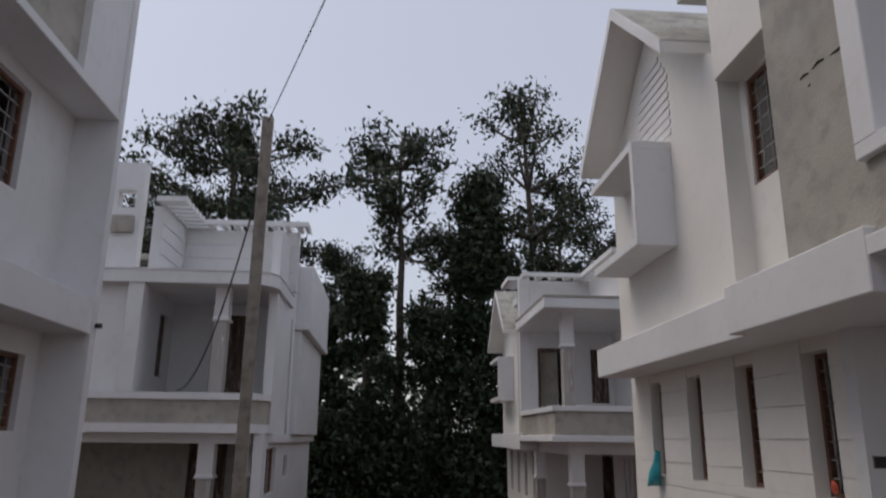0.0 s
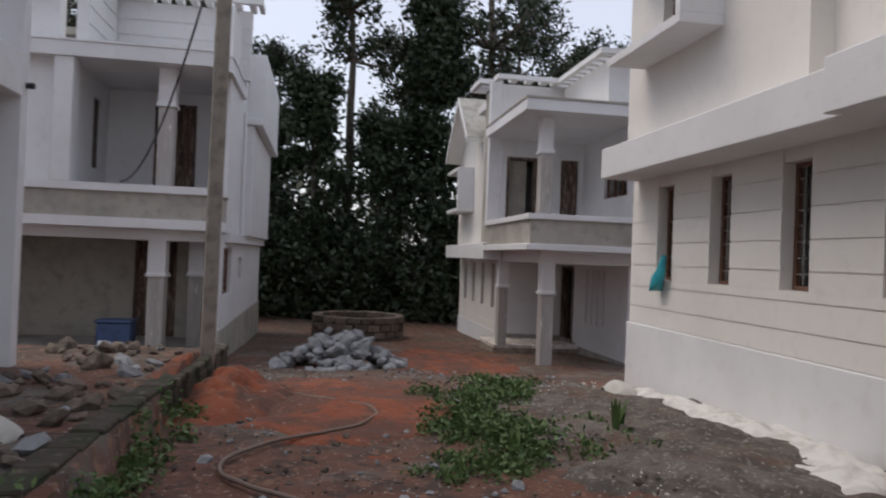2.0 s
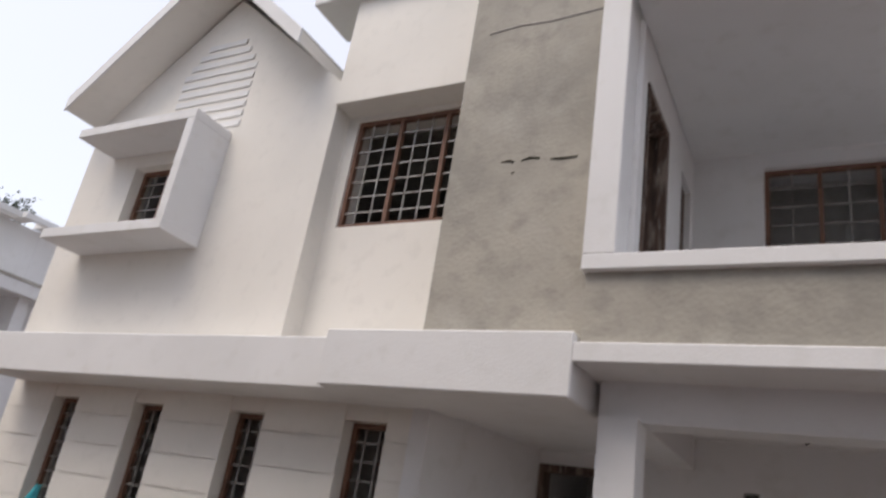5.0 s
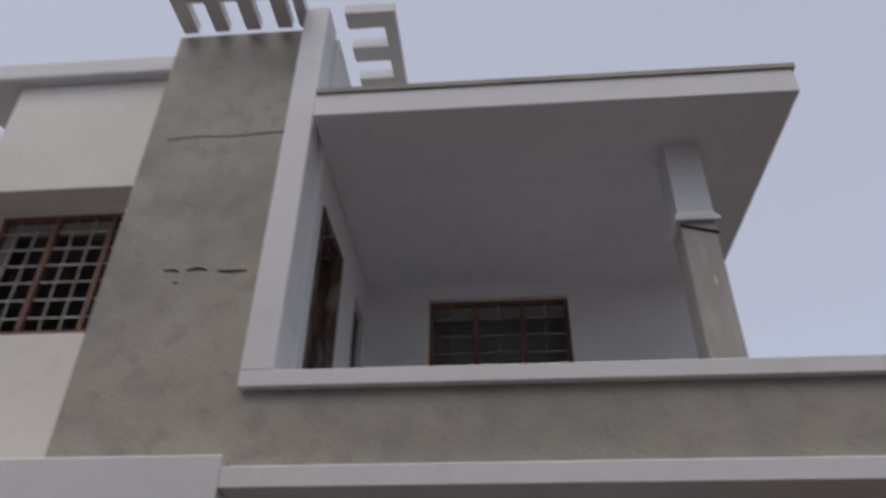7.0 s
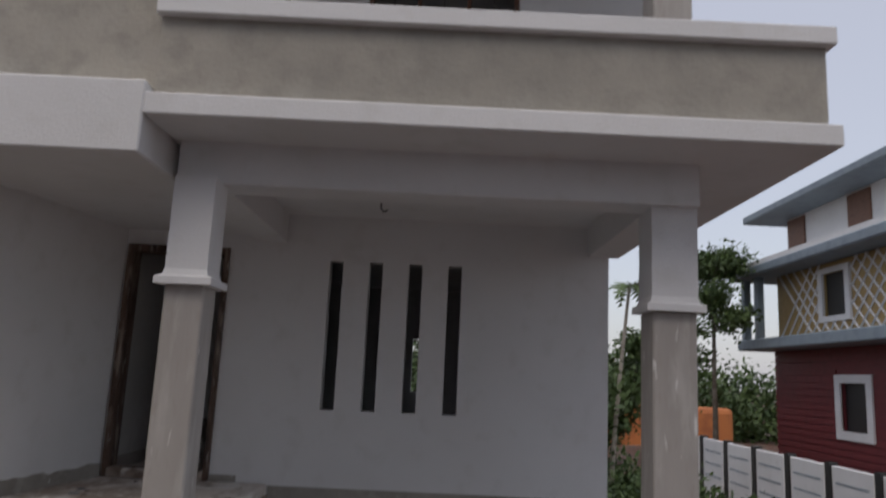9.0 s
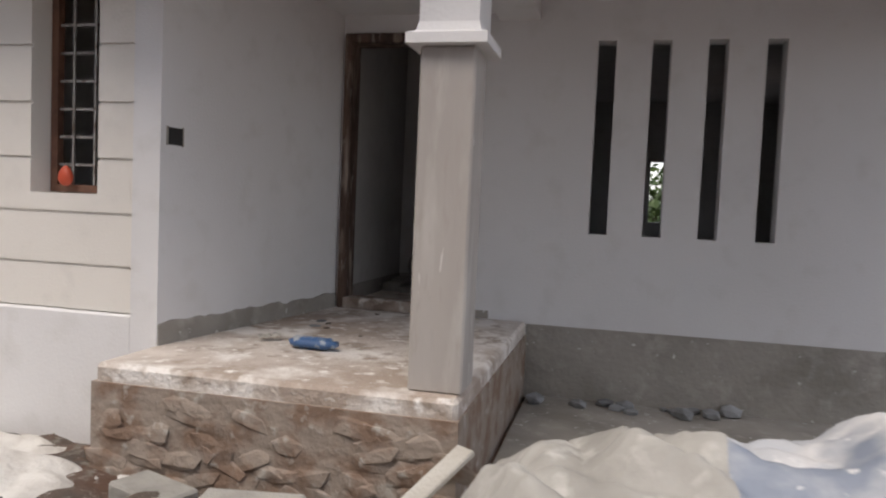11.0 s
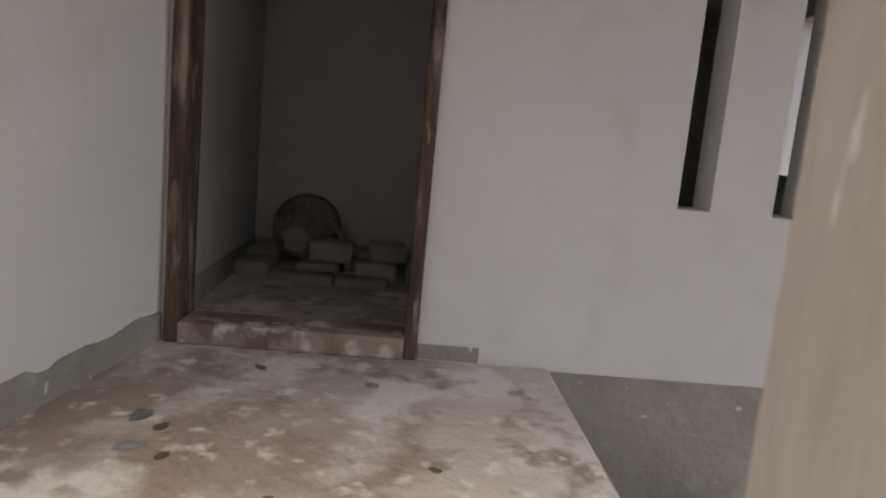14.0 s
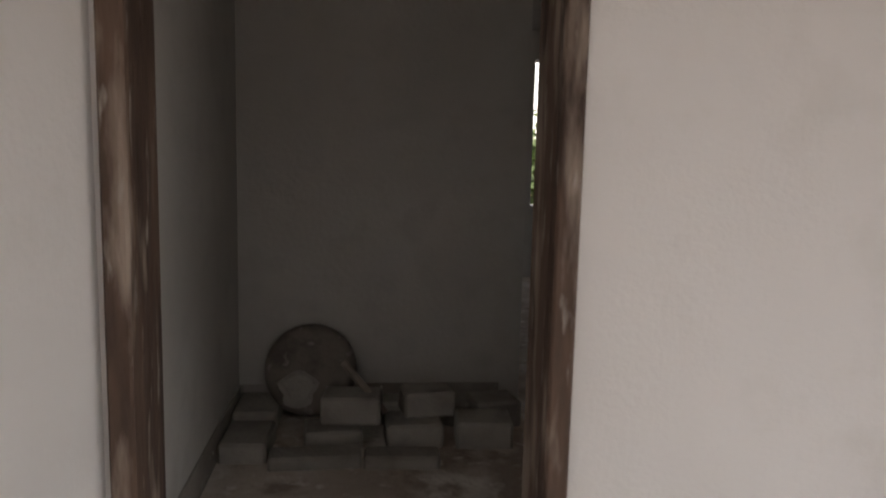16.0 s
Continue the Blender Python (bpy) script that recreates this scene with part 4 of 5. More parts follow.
heap("gravel_bank", "grey gravel and dirt bank along the villa wall", "gravel", -2.2, -1.35, 4.0, 1.5, 0.13, GRAVEL, 4, 0.5, 90, 0.03)
heap("lime_spill", "line of spilt white lime along the wall foot", "lime", -2.4, -0.40, 3.0, 0.42, 0.16, LIME, 5, 0.7, 120, 0.04)
heap("lime_spill", "white lime dust spilt on gravel beside the porch", "lime", -0.4, -0.85, 0.7, 0.35, 0.14, LIME, 9, 0.6, 40, 0.04)
heap("sack", "crumpled pale sack lying by the wall", "sack", -4.7, -0.66, 0.36, 0.24, 0.17, SACK, 6, 0.6, 30)
heap("sack", "crumpled white sack on the raised ground", "sack", -0.95, -6.85, 0.26, 0.2, 0.17, SACK, 7, 0.5, 16)

# loose grit and chips over the lane
def grit(name, label, n, seed, mat, x0, x1, y0, y1, smallest, largest):
    g = np.random.default_rng(seed)
    corner = np.array([(1, 0, 0), (0, 1, 0), (-1, 0, 0), (0, -1, 0), (0, 0, 1), (0, 0, -1)], float)
    tri = np.array([(0, 1, 4), (1, 2, 4), (2, 3, 4), (3, 0, 4), (1, 0, 5), (2, 1, 5), (3, 2, 5), (0, 3, 5)])
    vs, fs = [], []
    for k in range(n):
        x, y = g.uniform(x0, x1), g.uniform(y0, y1)
        if noise.noise((x * 0.9 + seed, y * 0.9, 4)) < g.uniform(-0.5, 0.35):
            continue
        a = g.uniform(0, 6.28)
        size = g.uniform(smallest, largest) * g.uniform(0.4, 1.0)
        q = corner * g.uniform(0.6, 1.3, (6, 1)) * size * np.array([1, g.uniform(0.5, 1), g.uniform(0.4, 0.8)])
        q = q @ np.array([[math.cos(a), -math.sin(a), 0], [math.sin(a), math.cos(a), 0], [0, 0, 1]])
        lift = 0.06 if -6 < x < 1.5 and -2.6 < y < -0.6 else 0.012
        fs.extend((tri + len(vs) * 1).tolist())
        vs.extend((q + np.array([x, y, ground_z(x, y) + lift])).tolist())
    me = bpy.data.meshes.new(name)
    me.from_pydata(vs, [], fs)
    me.materials.append(mat)
    return tagged(new(name, me), label, "grit", kind="stuff")
grit("grit", "grey stone chips scattered over the lane", 1500, 61, STONE, -13, 3.2, -5.8, -0.5, 0.012, 0.045)
grit("grit", "dark brown clods of soil scattered over the lane", 2200, 62, BROWN_STONE, -13, 3.2, -5.8, -0.5, 0.015, 0.06)
grit("grit", "pale lime and mortar crumbs near the villa wall", 900, 63, LIME, -6, 3.2, -2.6, -0.45, 0.008, 0.03)

# weeds
wr = np.random.default_rng(3)
def weeds(name, label, spots, per, spread, size, seed):
    cs = [(x, y, ground_z(x, y) + z) for x, y, z in spots]
    return tagged(new(name, leaf_mesh(name, cs, per, spread, size, GRASS, seed)), label, "weeds", kind="stuff")
spots = []
for k in range(42):
    t = wr.uniform(0, 1)
    wx, wy, wid = -6.4 + 5.2 * t + wr.normal(0, 0.35), -2.05 - 1.1 * t + wr.normal(0, 0.27), wr.uniform(0.08, 0.24)
    for q in range(wr.integers(2, 11)):
        ox, oy = wr.normal(0, wid), wr.normal(0, wid)
        spots.append((wx + ox, wy + oy, 0.015 + wr.uniform(0, 0.13) * max(0.1, 1 - (ox * ox + oy * oy) / 0.09)))
weeds("weeds", "patch of low green weeds growing in gravel", spots, 52, (0.065, 0.065, 0.035), 0.03, 31)
weeds("weeds", "low weeds at the foot of the retaining wall", [(wr.uniform(-3.2, 1.5), -5.95 + wr.normal(0, 0.12), wr.uniform(0.02, 0.12)) for _ in range(40)], 60, (0.10, 0.07, 0.045), 0.032, 32)
weeds("weeds", "small leafy weeds near the porch", [(wr.uniform(-2.2, -1.2), -2.1 + wr.normal(0, 0.2), wr.uniform(0.02, 0.08)) for _ in range(14)], 50, (0.09, 0.09, 0.04), 0.032, 33)
def plant(x, y, h, seed):
    """A sprout of long upright leaves."""
    rr = random.Random(seed)
    p = thing("plant", "young upright green sprout in gravel", "plant", pose(x, y, ground_z(x, y)))
    for k in range(7):
        a, lean = rr.uniform(0, math.tau), rr.uniform(0.05, 0.3)
        bm = bmesh.new()
        prev = None
        for i in range(6):
            f = i / 5
            c = Vector((math.cos(a) * lean * h * f * f, math.sin(a) * lean * h * f * f, h * f * rr.uniform(0.95, 1.0)))
            w = 0.035 * math.sin(math.pi * min(0.97, f * 0.9 + 0.1))
            sd = Vector((-math.sin(a), math.cos(a), 0)) * w
            cur = (bm.verts.new(c - sd), bm.verts.new(c + sd))
            if prev:
                bm.faces.new((prev[0], prev[1], cur[1], cur[0]))
            prev = cur
        part("leaf", bm, GRASS, p)
for k, (x, y, h) in enumerate([(-2.0, -1.9, 0.42), (-2.25, -1.75, 0.3), (-1.2, -3.1, 0.28)]):
    plant(x, y, h, k)

# garden hose on the ground
hp = []
for k in range(60):
    f = k / 59
    x = -4.3 + 5.2 * f
    y = -4.9 + 0.75 * math.sin(f * 7.5) + 0.5 * f
    hp.append((x, y, ground_z(x, y) + 0.045))
tagged(part("hose", tube(hp, 0.017, 6), material("dusty_hose", (0.19, 0.14, 0.11), 0.7), smooth=True), "dusty brown hose lying in loops on red earth", "hose")

# teal bag hanging in the slot window
bm = bmesh.new()
rows_ = []
for i in range(9):
    f = i / 8
    w = 0.014 + 0.115 * math.sin(math.pi * min(1.0, f ** 1.3 * 0.9))
    cx_, cz_ = -4.72 - 0.24 * f, 1.55 - 0.46 * f
    ring = []
    for k in range(12):
        a = k * math.tau / 12
        ring.append(bm.verts.new((cx_ + w * math.cos(a) * (1 + 0.15 * math.sin(3 * a + f * 5)), -0.11 + 0.06 * math.sin(a) * (0.6 + f), cz_ + 0.03 * math.sin(2 * a + i))))
    rows_.append(ring)
for a, b in zip(rows_, rows_[1:]):
    for k in range(12):
        bm.faces.new((a[k], b[k], b[(k + 1) % 12], a[(k + 1) % 12]))
bm.faces.new(rows_[0]), bm.faces.new(rows_[-1][::-1])
tagged(part("plastic_bag", bm, TEAL, smooth=True), "teal plastic bag hanging from the window bars", "bag")
bm = bmesh.new()
bmesh.ops.create_uvsphere(bm, u_segments=10, v_segments=8, radius=0.04)
for v in bm.verts:
    v.co = Vector((v.co.x * (1.2 - v.co.z * 8) - 0.84, v.co.y * 0.7 + 0.09, v.co.z * 1.5 + 1.325))
tagged(part("pouch", bm, ORANGE_PL, smooth=True), "small orange plastic pouch on the window sill", "pouch")

# ---- porch things ----
SHEET_GREY = material("dusty_grey_cloth", (0.40, 0.39, 0.36), 0.8, [(2, 0.45, 0.6, (0.31, 0.30, 0.275), 8), (9, 0.55, 0.7, (0.50, 0.49, 0.46), 6)], 0.3, 30, spread=0)
def sheet(xa, xb, lift=0.0):
    bm = bmesh.new()
    n, m_ = 110, 60
    grid = []
    for i in range(n + 1):
        row = []
        for j in range(m_ + 1):
            u, v = i / n, j / m_
            x = xa + (xb - xa) * u
            u = min(1.0, max(0.0, (x - 1.55) / 2.95))
            y = -1.75 + 1.35 * v
            prof = np.interp(u, [0, 0.12, 0.28, 0.42, 0.6, 0.8, 0.93, 1], [0.02, 0.42, 0.62, 0.60, 0.80, 0.72, 0.4, 0.02])
            e = max(0.0, 1 - (2 * v - 1) ** 4) * (0.85 + 0.15 * math.sin(v * 3))
            fold = 0.07 * noise.noise((x * 3.2, y * 2.2, 1)) + 0.10 * abs(noise.noise((x * 4 + y * 3, y * 3, 7))) + 0.028 * abs(noise.noise((x * 9 - y * 5, y * 8, 4))) + 0.008 * noise.noise((x * 18, y * 18, 2))
            row.append(bm.verts.new((x + 0.05 * noise.noise((x * 3, y * 3, 9)), y, -0.17 + lift + prof * e * 1.0 + fold * e)))
        grid.append(row)
    for i in range(n):
        for j in range(m_):
            bm.faces.new((grid[i][j], grid[i + 1][j], grid[i + 1][j + 1], grid[i][j + 1]))
    return bm
tagged(part("plastic_sheet", sheet(2.62, 4.6), TARP, smooth=True), "dusty grey-blue plastic sheet over a heap of sand", "plastic sheet")
tagged(part("cloth_sheet", sheet(1.5, 2.68, 0.012), SHEET_GREY, smooth=True), "crumpled pale grey cloth over a heap of sand", "sheet")
porch_ground = tagged(part("porch_ground", boxes((1.73, 5.3, -0.6, 1.834, -0.6, -0.13)), SKIRT), "bare cement car porch floor", "floor", kind="structure")

# blocks and a broken plank by the plinth
def block(x, y, z, rz, sx=0.38, sy=0.19, sz=0.15, rx=0, mat=None, name="concrete_block", label="rough grey concrete block beside the porch plinth"):
    ob = tagged(part(name, soften(boxes((-sx / 2, sx / 2, -sy / 2, sy / 2, 0, sz)), 0.012), mat or BLOCK), label, "block", "loose blocks")
    ob.matrix_basis = pose(x, y, z, rx, 0, rz)
    return ob
block(0.95, -0.95, -0.16, 10, 0.42, 0.22, 0.2)
block(0.45, -0.85, -0.16, -20, 0.36, 0.2, 0.16)
block(0.62, -1.2, -0.17, 35, 0.4, 0.2, 0.12)
pl = tagged(part("plank", soften(boxes((-0.4, 0.4, -0.05, 0.05, 0, 0.03)), 0.006), SACK), "pale dusty plank leaning on the porch edge", "plank")
pl.matrix_basis = pose(1.55, -0.85, 0.02, 0, -28, 55)
heap("dirt_heap", "heap of grey dirt and stones against the porch", "dirt", 0.9, -0.95, 1.0, 0.4, 0.16, GRAVEL, 12, 0.6)

# blue wrapped packet on the porch floor
bm = bmesh.new()
rings = []
for i in range(13):
    f = i / 12
    w = 0.055 * (math.sin(min(1, f * 5) * math.pi / 2) if f < 0.2 else 1.0) * (1.0 if f < 0.86 else 0.55) + 0.004
    ring = [bm.verts.new((-0.15 + 0.30 * f, w * math.cos(k * math.tau / 12), 0.038 + 0.55 * w * math.sin(k * math.tau / 12) + 0.004 * math.sin(f * 30 + k))) for k in range(12)]
    rings.append(ring)
for a, b in zip(rings, rings[1:]):
    for k in range(12):
        bm.faces.new((a[k], a[(k + 1) % 12], b[(k + 1) % 12], b[k]))
bm.faces.new(rings[0][::-1]), bm.faces.new(rings[-1])
ob = tagged(part("plastic_bottle", bm, BLUE, smooth=True), "crushed blue plastic bottle on the dusty porch floor", "bottle")
ob.matrix_basis = pose(0.69, 0.22, 0.41, 0, 0, -4)

# ---- things in the room ----
pan = thing("mixing_pan", "round mortar-crusted metal pan leaning on the wall", "pan", pose(0.47, 3.46, 0.47, 68, 0, 0))
bm = bmesh.new()
bmesh.ops.create_cone(bm, cap_ends=True, segments=32, radius1=0.215, radius2=0.185, depth=0.05)
bmesh.ops.bevel(bm, geom=[e for e in bm.edges if abs(e.verts[0].co.z - e.verts[1].co.z) < 0.001], offset=0.018, segments=3, profile=0.5, affect="EDGES")
for v in bm.verts:
    v.co += Vector((0, 0.2, 0.0))
part("dish", bm, METAL_PAN, pan, smooth=True)
bm = bmesh.new()
bmesh.ops.create_cone(bm, cap_ends=True, segments=20, radius1=0.085, radius2=0.06, depth=0.012)
for v in bm.verts:
    v.co = Vector((v.co.x * (1 + 0.2 * math.sin(v.co.y * 60)) - 0.05, v.co.y + 0.11, v.co.z + 0.030))
part("mortar_crust", bm, BLOCK, pan, "pale dried mortar patch")
LB = "rough concrete block stacked on the room floor"
for x, y, z, rz, sx, sy, sz in [(0.24, 3.52, 0.41, 90, 0.28, 0.19, 0.1), (0.24, 3.22, 0.39, 88, 0.27, 0.19, 0.1), (0.52, 3.08, 0.39, 2, 0.36, 0.13, 0.07), (0.86, 3.06, 0.39, -3, 0.30, 0.12, 0.07),
                                (0.58, 3.28, 0.39, 4, 0.24, 0.18, 0.1), (0.66, 3.34, 0.49, -6, 0.25, 0.17, 0.12), (0.92, 3.30, 0.39, 3, 0.24, 0.2, 0.12), (0.98, 3.36, 0.51, 8, 0.22, 0.16, 0.11),
                                (1.22, 3.28, 0.39, -4, 0.24, 0.2, 0.13), (1.30, 3.50, 0.39, 10, 0.22, 0.18, 0.14), (1.08, 3.53, 0.39, -12, 0.24, 0.16, 0.13), (0.82, 3.55, 0.39, 5, 0.22, 0.14, 0.12)]:
    block(x, y, z, rz, sx, sy, sz, label=LB)
st = tagged(part("tool_handle", tube([(0.62, 3.42, 0.72), (0.80, 3.30, 0.53)], 0.017, 7), POLE), "short wooden tool handle lying across blocks", "tool")

# blue bin at the far villa
bin_ = thing("plastic_bin", "faded blue plastic bin beside the far porch", "bin", pose(-10.98, -8.68, -0.67))
part("tub", soften(boxes((-0.28, 0.28, -0.32, 0.32, 0, 0.55)), 0.04, 2), BLUE_BIN, bin_)
part("rim", soften(boxes((-0.31, 0.31, -0.35, 0.35, 0.551, 0.60)), 0.015), BLUE_BIN, bin_)
tagged(part("low_step", soften(boxes((-10.5, -10.1, -10.9, -6.9, -1.5, -0.74)), 0.02), SKIRT), "low cement kerb in front of the far villa", "kerb")


# ---- beyond the porch: fence, painted house, trees ----
def ground_clump(name, label, spots, per, spread, size, mat, seed, cat="bushes"):
    return tagged(new(name, leaf_mesh(name, spots, per, spread, size, mat, seed)), label, cat, kind="stuff")
hr = np.random.default_rng(9)
ground_clump("bushes", "green bushes and weeds beyond the car porch", [(hr.uniform(5, 10.2), hr.uniform(9, 19), -1.9 + abs(hr.normal(0, 0.4))) for _ in range(170)], 90, (0.35, 0.35, 0.28), 0.10, LEAF_MID, 41)
ground_clump("bushes", "band of green trees beyond the villas", [(hr.uniform(-8, 30), hr.uniform(40, 48), -2 + hr.uniform(0, 1) ** 1.5 * 4.6) for _ in range(300)], 110, (0.8, 0.8, 0.6), 0.22, LEAF_MID, 42, "trees")
ground_clump("bushes", "green garden seen through the rear windows", [(hr.uniform(-4, 8), hr.uniform(13, 17), -0.3 + hr.uniform(0, 1) * 2.2) for _ in range(120)], 80, (0.4, 0.4, 0.35), 0.12, LEAF_MID, 43)
bank = tagged(part("earth_bank", soften(boxes((-4, 20, 36, 38, -2.2, 0.35)), 0.3, 2), material("orange_laterite_bank", (0.55, 0.2, 0.07), 0.95, [(1, 0.45, 0.65, (0.4, 0.14, 0.06), 8)], 0.6, 4, spread=0)), "orange laterite bank far behind the trees", "bank")

fence = thing("fence_wall", "white panelled garden wall with dark posts", "fence", kind="structure")
for k in range(9):
    y0 = 6.0 + k * 1.7
    x = 11.9 - 0.035 * (y0 - 6)
    part("panel", soften(boxes((x - 0.06, x + 0.06, y0, y0 + 1.5, -1.9, -0.06)), 0.015), WHITE, fence)
    for q in range(3):
        part("panel_groove", boxes((x - 0.066, x - 0.0605, y0 + 0.15, y0 + 1.35, -0.42 - q * 0.35, -0.38 - q * 0.35)), SLATE, fence)
    part("post", boxes((x - 0.1, x + 0.1, y0 + 1.5, y0 + 1.7, -1.9, 0.0)), DARK, fence, "dark fence post")

def painted_house():
    h = thing("painted_house", "three-storey house with maroon siding and ochre lattice", "house", pose(-0.3, 0, 0.85))
    x0, x1, y0, y1 = 18.3, 27, 12.0, 26.6
    wins = [(19.9, 21.5), (13.5, 15.0)]
    part("ground_wall", pierced(bmesh.new(), "y", y0, y1, -3.4, 2.3, x0, x0 + 0.3, [(a, b, -0.7, 1.0) for a, b in wins]), MAROON, h, "maroon horizontal siding wall")
    for k in range(21):
        z = -3.14 + k * 0.26
        ys = [y0] + [v for a, b in sorted(wins) for v in (a - 0.35, b + 0.35)] + [y1] if -1.1 < z < 1.3 else [y0, y1]
        for i in range(0, len(ys), 2):
            part("siding_board", boxes((x0 - 0.05, x0 - 0.002, ys[i], ys[i + 1], z, z + 0.2)), MAROON, h)
    for a, b in wins:
        w = part("window_surround", boxes((x0 - 0.12, x0 - 0.052, a - 0.35, a, -1.0, 1.3), (x0 - 0.12, x0 - 0.052, b, b + 0.35, -1.0, 1.3), (x0 - 0.12, x0 - 0.052, a, b, 1.0, 1.3), (x0 - 0.12, x0 - 0.052, a, b, -1.0, -0.7)), WHITE, h, "broad white window surround")
        part("pane", boxes((x0 + 0.1, x0 + 0.14, a, b, -0.7, 1.0)), DARK, w)
    part("slab", soften(boxes((x0 - 1.3, x1, y0, y1 + 0.9, 2.3, 2.75)), 0.05), SLATE, h, "blue-grey floor slab band")
    part("upper_wall", pierced(bmesh.new(), "y", y0, y1 - 1.2, 2.75, 5.4, x0 - 0.4, x0 - 0.1, [(20.2, 21.7, 3.4, 5.0)]), OCHRE, h, "ochre wall under white lattice")
    s_ = part("window_surround", boxes((x0 - 0.5, x0 - 0.402, 19.9, 20.2, 3.2, 5.2), (x0 - 0.5, x0 - 0.402, 21.7, 22.0, 3.2, 5.2), (x0 - 0.5, x0 - 0.402, 20.2, 21.7, 5.0, 5.2), (x0 - 0.5, x0 - 0.402, 20.2, 21.7, 3.2, 3.4)), WHITE, h, "white window surround")
    part("pane", boxes((x0 - 0.3, x0 - 0.26, 20.2, 21.7, 3.4, 5.0)), DARK, s_)
    for sgn in (1, -1):
        for k in range(-4, 26):
            ya = y0 + k * 0.62
            p0, p1 = (ya, 2.76), (ya + 2.6, 5.38)
            if sgn < 0:
                p0, p1 = (ya + 2.6, 2.76), (ya, 5.38)
            if min(p0[0], p1[0]) < y0 or max(p0[0], p1[0]) > y1 - 1.2:
                continue
            segs, run = [], None
            for q in range(17):
                f = q / 16
                c = (p0[0] + (p1[0] - p0[0]) * f, p0[1] + (p1[1] - p0[1]) * f)
                free = not (19.85 < c[0] < 22.05 and 3.15 < c[1] < 5.25)
                if free and run is None:
                    run = c
                if run is not None and (not free or q == 16):
                    if (Vector(c) - Vector(run)).length > 0.2:
                        segs.append((run, c))
                    run = None
            for a, b in segs:
                part("lattice_bar", tube([(x0 - 0.43, a[0], a[1]), (x0 - 0.43, b[0], b[1])], 0.045, 4), WHITE, h)
    part("balcony_frame", boxes((x0 - 1.2, x0 - 0.9, y1 + 0.3, y1 + 0.6, 2.75, 5.4), (x0 - 1.2, x0 - 0.9, y1 - 1.0, y1 - 0.7, 2.75, 5.4), (x0 - 1.2, x0 - 0.9, y1 - 0.7, y1 + 0.3, 3.9, 4.15)), SLATE, h, "grey balcony frame")
    part("middle_roof", soften(boxes((x0 - 1.6, x1, y0, y1 + 1.1, 5.4, 5.8)), 0.06), SLATE, h, "blue-grey eave band")
    part("middle_roof_top", boxes((x0 - 1.5, x1, y0, y1 + 0.9, 5.801, 6.0)), WHITE, h)
    part("top_wall", boxes((x0 + 0.3, x1, y0, y1 - 1.0, 6.0, 8.0)), WHITE, h, "white top storey wall")
    for a, b in ((24.2, 25.6), (19.6, 21.0)):
        part("top_window", boxes((x0 + 0.22, x0 + 0.296, a, b, 6.2, 7.9)), FRAME_WOOD, h, "brown shuttered window")
    part("top_roof", soften(boxes((x0 - 1.1, x1 + 0.8, y0, y1 + 0.5, 8.0, 8.35)), 0.06), SLATE, h, "flat blue-grey roof slab")
    part("body", boxes((x0 + 0.31, x1, y0, y1, -3.4, 5.39)), WHITE, h)
    return h
painted_house()
tree(pose(14.9, 25.5, -2.0), 9.8, 21, clumps=24, crown=(0.6, 1.0), wide=0.17, per=230, leaf=0.12, spread=0.036, label="round-crowned green tree by the garden wall", mat=LEAF_MID, lean=0.01, group="trees beyond the garden wall")
tree(pose(13.5, 30, -2.0), 6.0, 22, clumps=22, crown=(0.3, 1.0), wide=0.3, per=240, leaf=0.13, spread=0.06, label="low bushy tree behind the wall", mat=LEAF_MID, lean=0.01, group="trees beyond the garden wall")
tree(pose(10.2, 26, -2.0), 4.6, 23, clumps=22, crown=(0.25, 1.0), wide=0.35, per=240, leaf=0.12, spread=0.07, label="low bushy tree behind the wall", mat=LEAF_MID, lean=0.01, group="trees beyond the garden wall")

def palm(x, y, z, h, lean, seed):
    rr = random.Random(seed)
    p = thing("palm", "slender leaning areca palm with few fronds", "palm", pose(x, y, z), "palms beyond the porch")
    pts = [(lean * h * (k / 8) ** 1.3, 0, h * k / 8) for k in range(9)]
    part("trunk", tube(pts, [0.075 - 0.004 * k for k in range(9)], 7), POLE, p)
    tip = Vector(pts[-1])
    for k in range(8):
        a = k * math.tau / 8 + rr.uniform(-0.3, 0.3)
        ln = rr.uniform(0.8, 1.3)
        bm = bmesh.new()
        mid_ = []
        for i in range(10):
            f = i / 9
            mid_.append(bm.verts.new(tip + Vector((math.cos(a) * ln * f, math.sin(a) * ln * f, 0.5 * ln * f - 0.95 * ln * f * f))))
        for i in range(9):
            f = (i + 0.5) / 9
            for sd in (-1, 1):
                n_ = Vector((-math.sin(a), math.cos(a), -0.35)) * sd * 0.32 * math.sin(math.pi * (0.12 + 0.85 * f))
                out = bm.verts.new(mid_[i + 1].co + n_ + Vector((math.cos(a), math.sin(a), -0.3)) * 0.08)
                bm.faces.new((mid_[i], mid_[i + 1], out))
        part("frond", bm, LEAF_MID, p)
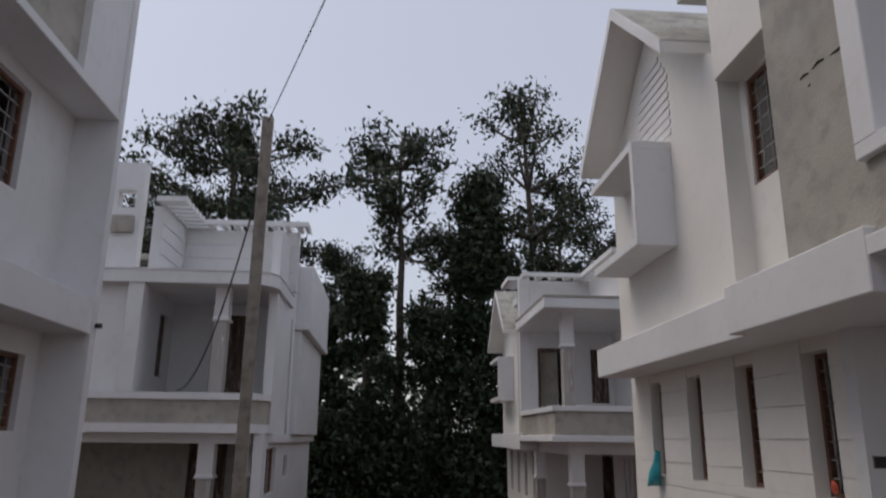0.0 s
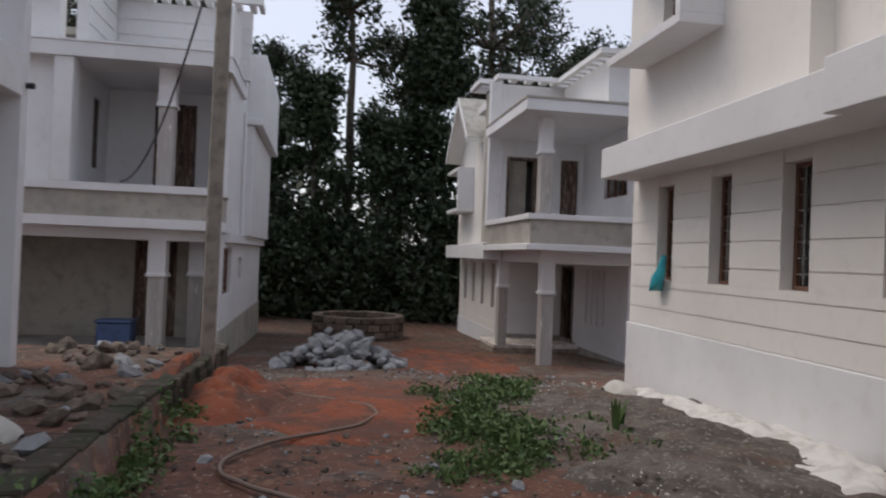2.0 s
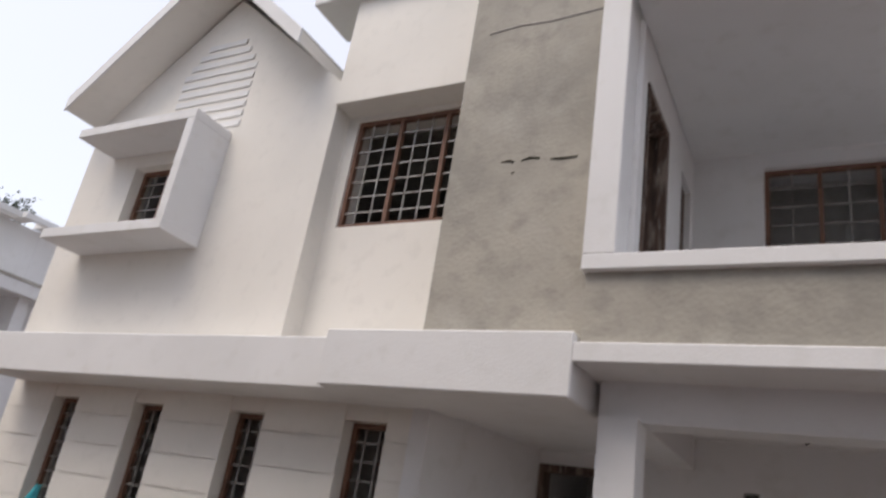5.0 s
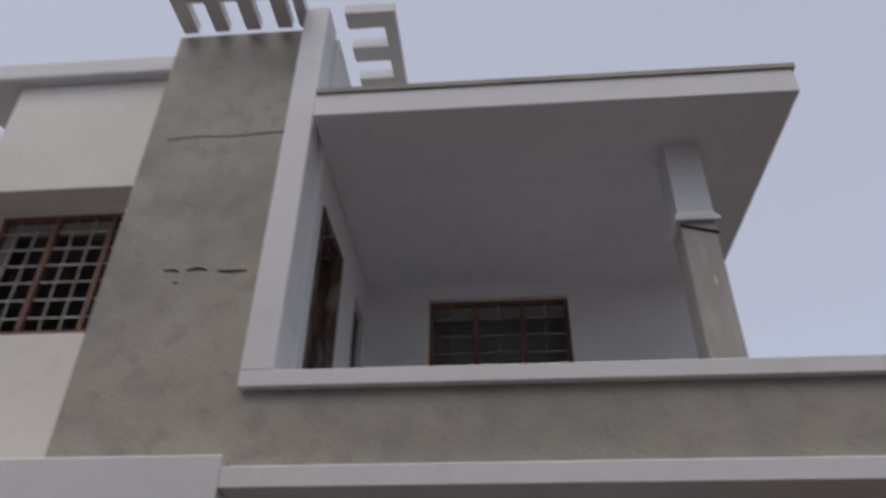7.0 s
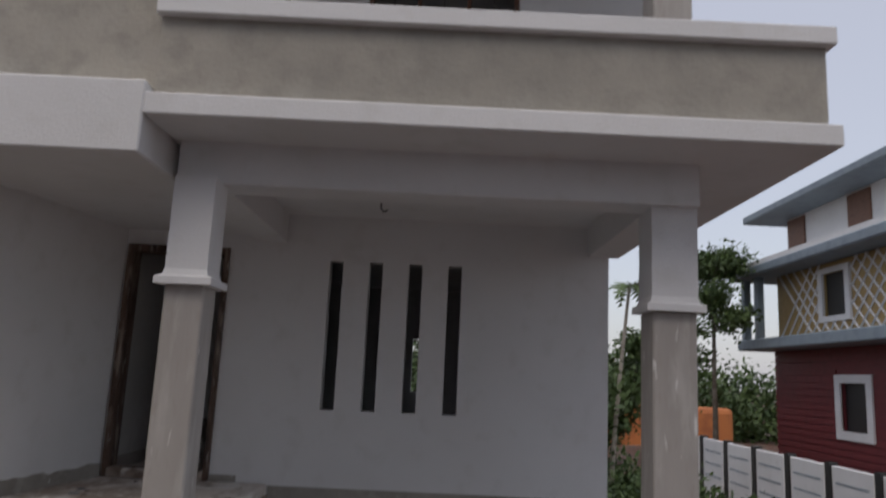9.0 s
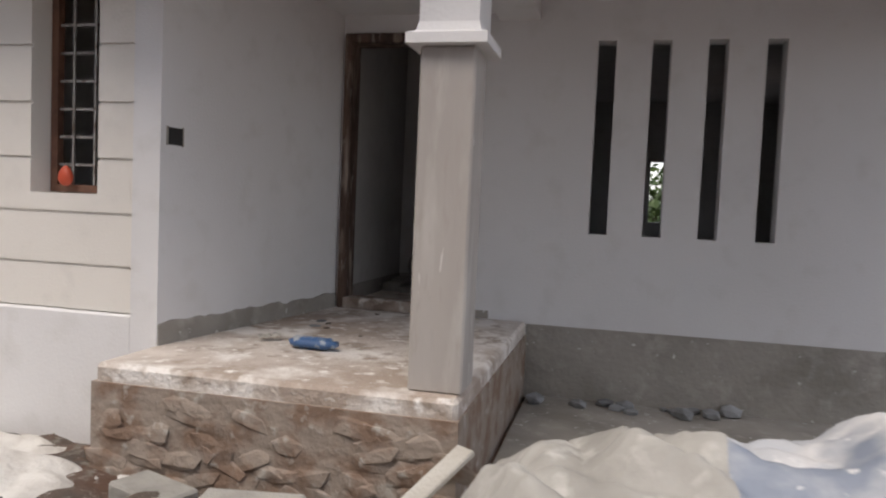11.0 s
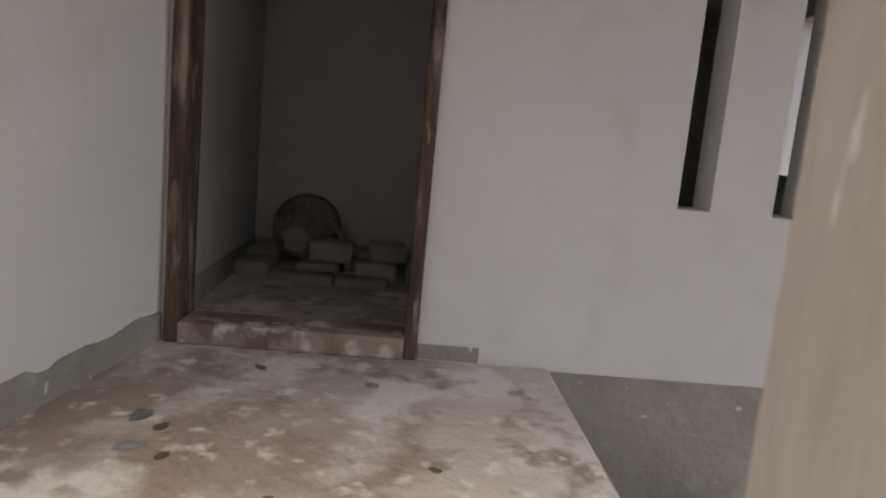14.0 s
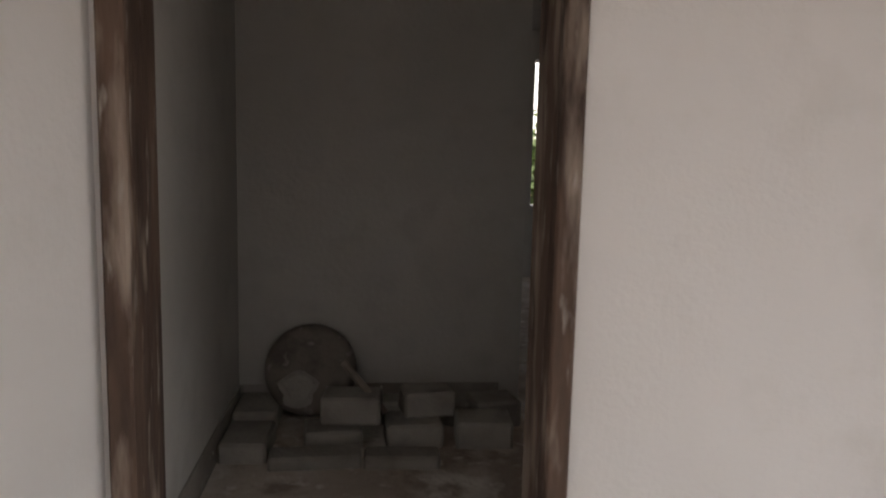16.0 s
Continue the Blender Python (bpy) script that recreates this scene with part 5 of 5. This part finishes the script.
palm(8.1, 15.5, -1.9, 6.1, 0.085, 1)
palm(7.8, 16.0, -1.9, 8.6, 0.0, 2)

# litter on the porch floor
lr = random.Random(12)
paper = bmesh.new()
pv = [[paper.verts.new((i * 0.022, j * 0.02, 0.012 + 0.022 * abs(math.sin(i * 1.7 + j * 2.3)) + 0.008 * lr.random())) for j in range(5)] for i in range(7)]
for i in range(6):
    for j in range(4):
        paper.faces.new((pv[i][j], pv[i + 1][j], pv[i + 1][j + 1], pv[i][j + 1]))
tagged(part("paper_scrap", paper, SACK), "crumpled pale paper scrap on the porch floor", "paper").matrix_basis = pose(0.33, 0.28, 0.41, 0, 0, 35)
for k, (x, y, s_) in enumerate([(0.36, 1.12, 0.05), (0.44, 1.05, 0.035), (0.40, 0.92, 0.05), (0.50, 0.88, 0.03), (0.30, 0.55, 0.03), (1.2, 0.9, 0.025), (1.0, 1.5, 0.03), (0.8, 0.7, 0.02), (1.3, 0.4, 0.03), (0.6, 1.6, 0.03)]):
    ob = new("mortar_chip", BROWN_ROCKS[k % 5] if k % 2 else GREY_ROCKS[k % 6])
    ob.matrix_basis = pose(x, y, 0.414, 0, 0, lr.uniform(0, 360)) @ Matrix.Diagonal((s_, s_ * 0.6, s_ * 0.35, 1))
    tagged(ob, "small chip of dried mortar on the porch floor", "debris", "mortar chips")

# wire hook in the porch ceiling, plaster lumps at the wall foot
tagged(part("ceiling_hook", tube([(2.62, 1.2, 2.93), (2.62, 1.2, 2.86), (2.65, 1.19, 2.83), (2.68, 1.19, 2.85)], 0.008, 6), DARK), "small dark wire hook under the porch slab", "hook")
for k in range(16):
    ob = new("plaster_lump", GREY_ROCKS[k % 6])
    z_ = lr.uniform(0.04, 0.11)
    ob.matrix_basis = pose(lr.uniform(1.8, 4.6), lr.uniform(1.55, 1.78), -0.13 + z_ * 0.3, 0, 0, lr.uniform(0, 360)) @ Matrix.Diagonal((z_, z_ * 0.8, z_ * 0.6, 1))
    tagged(ob, "pale lump of fallen plaster at the wall foot", "debris", "plaster lumps")
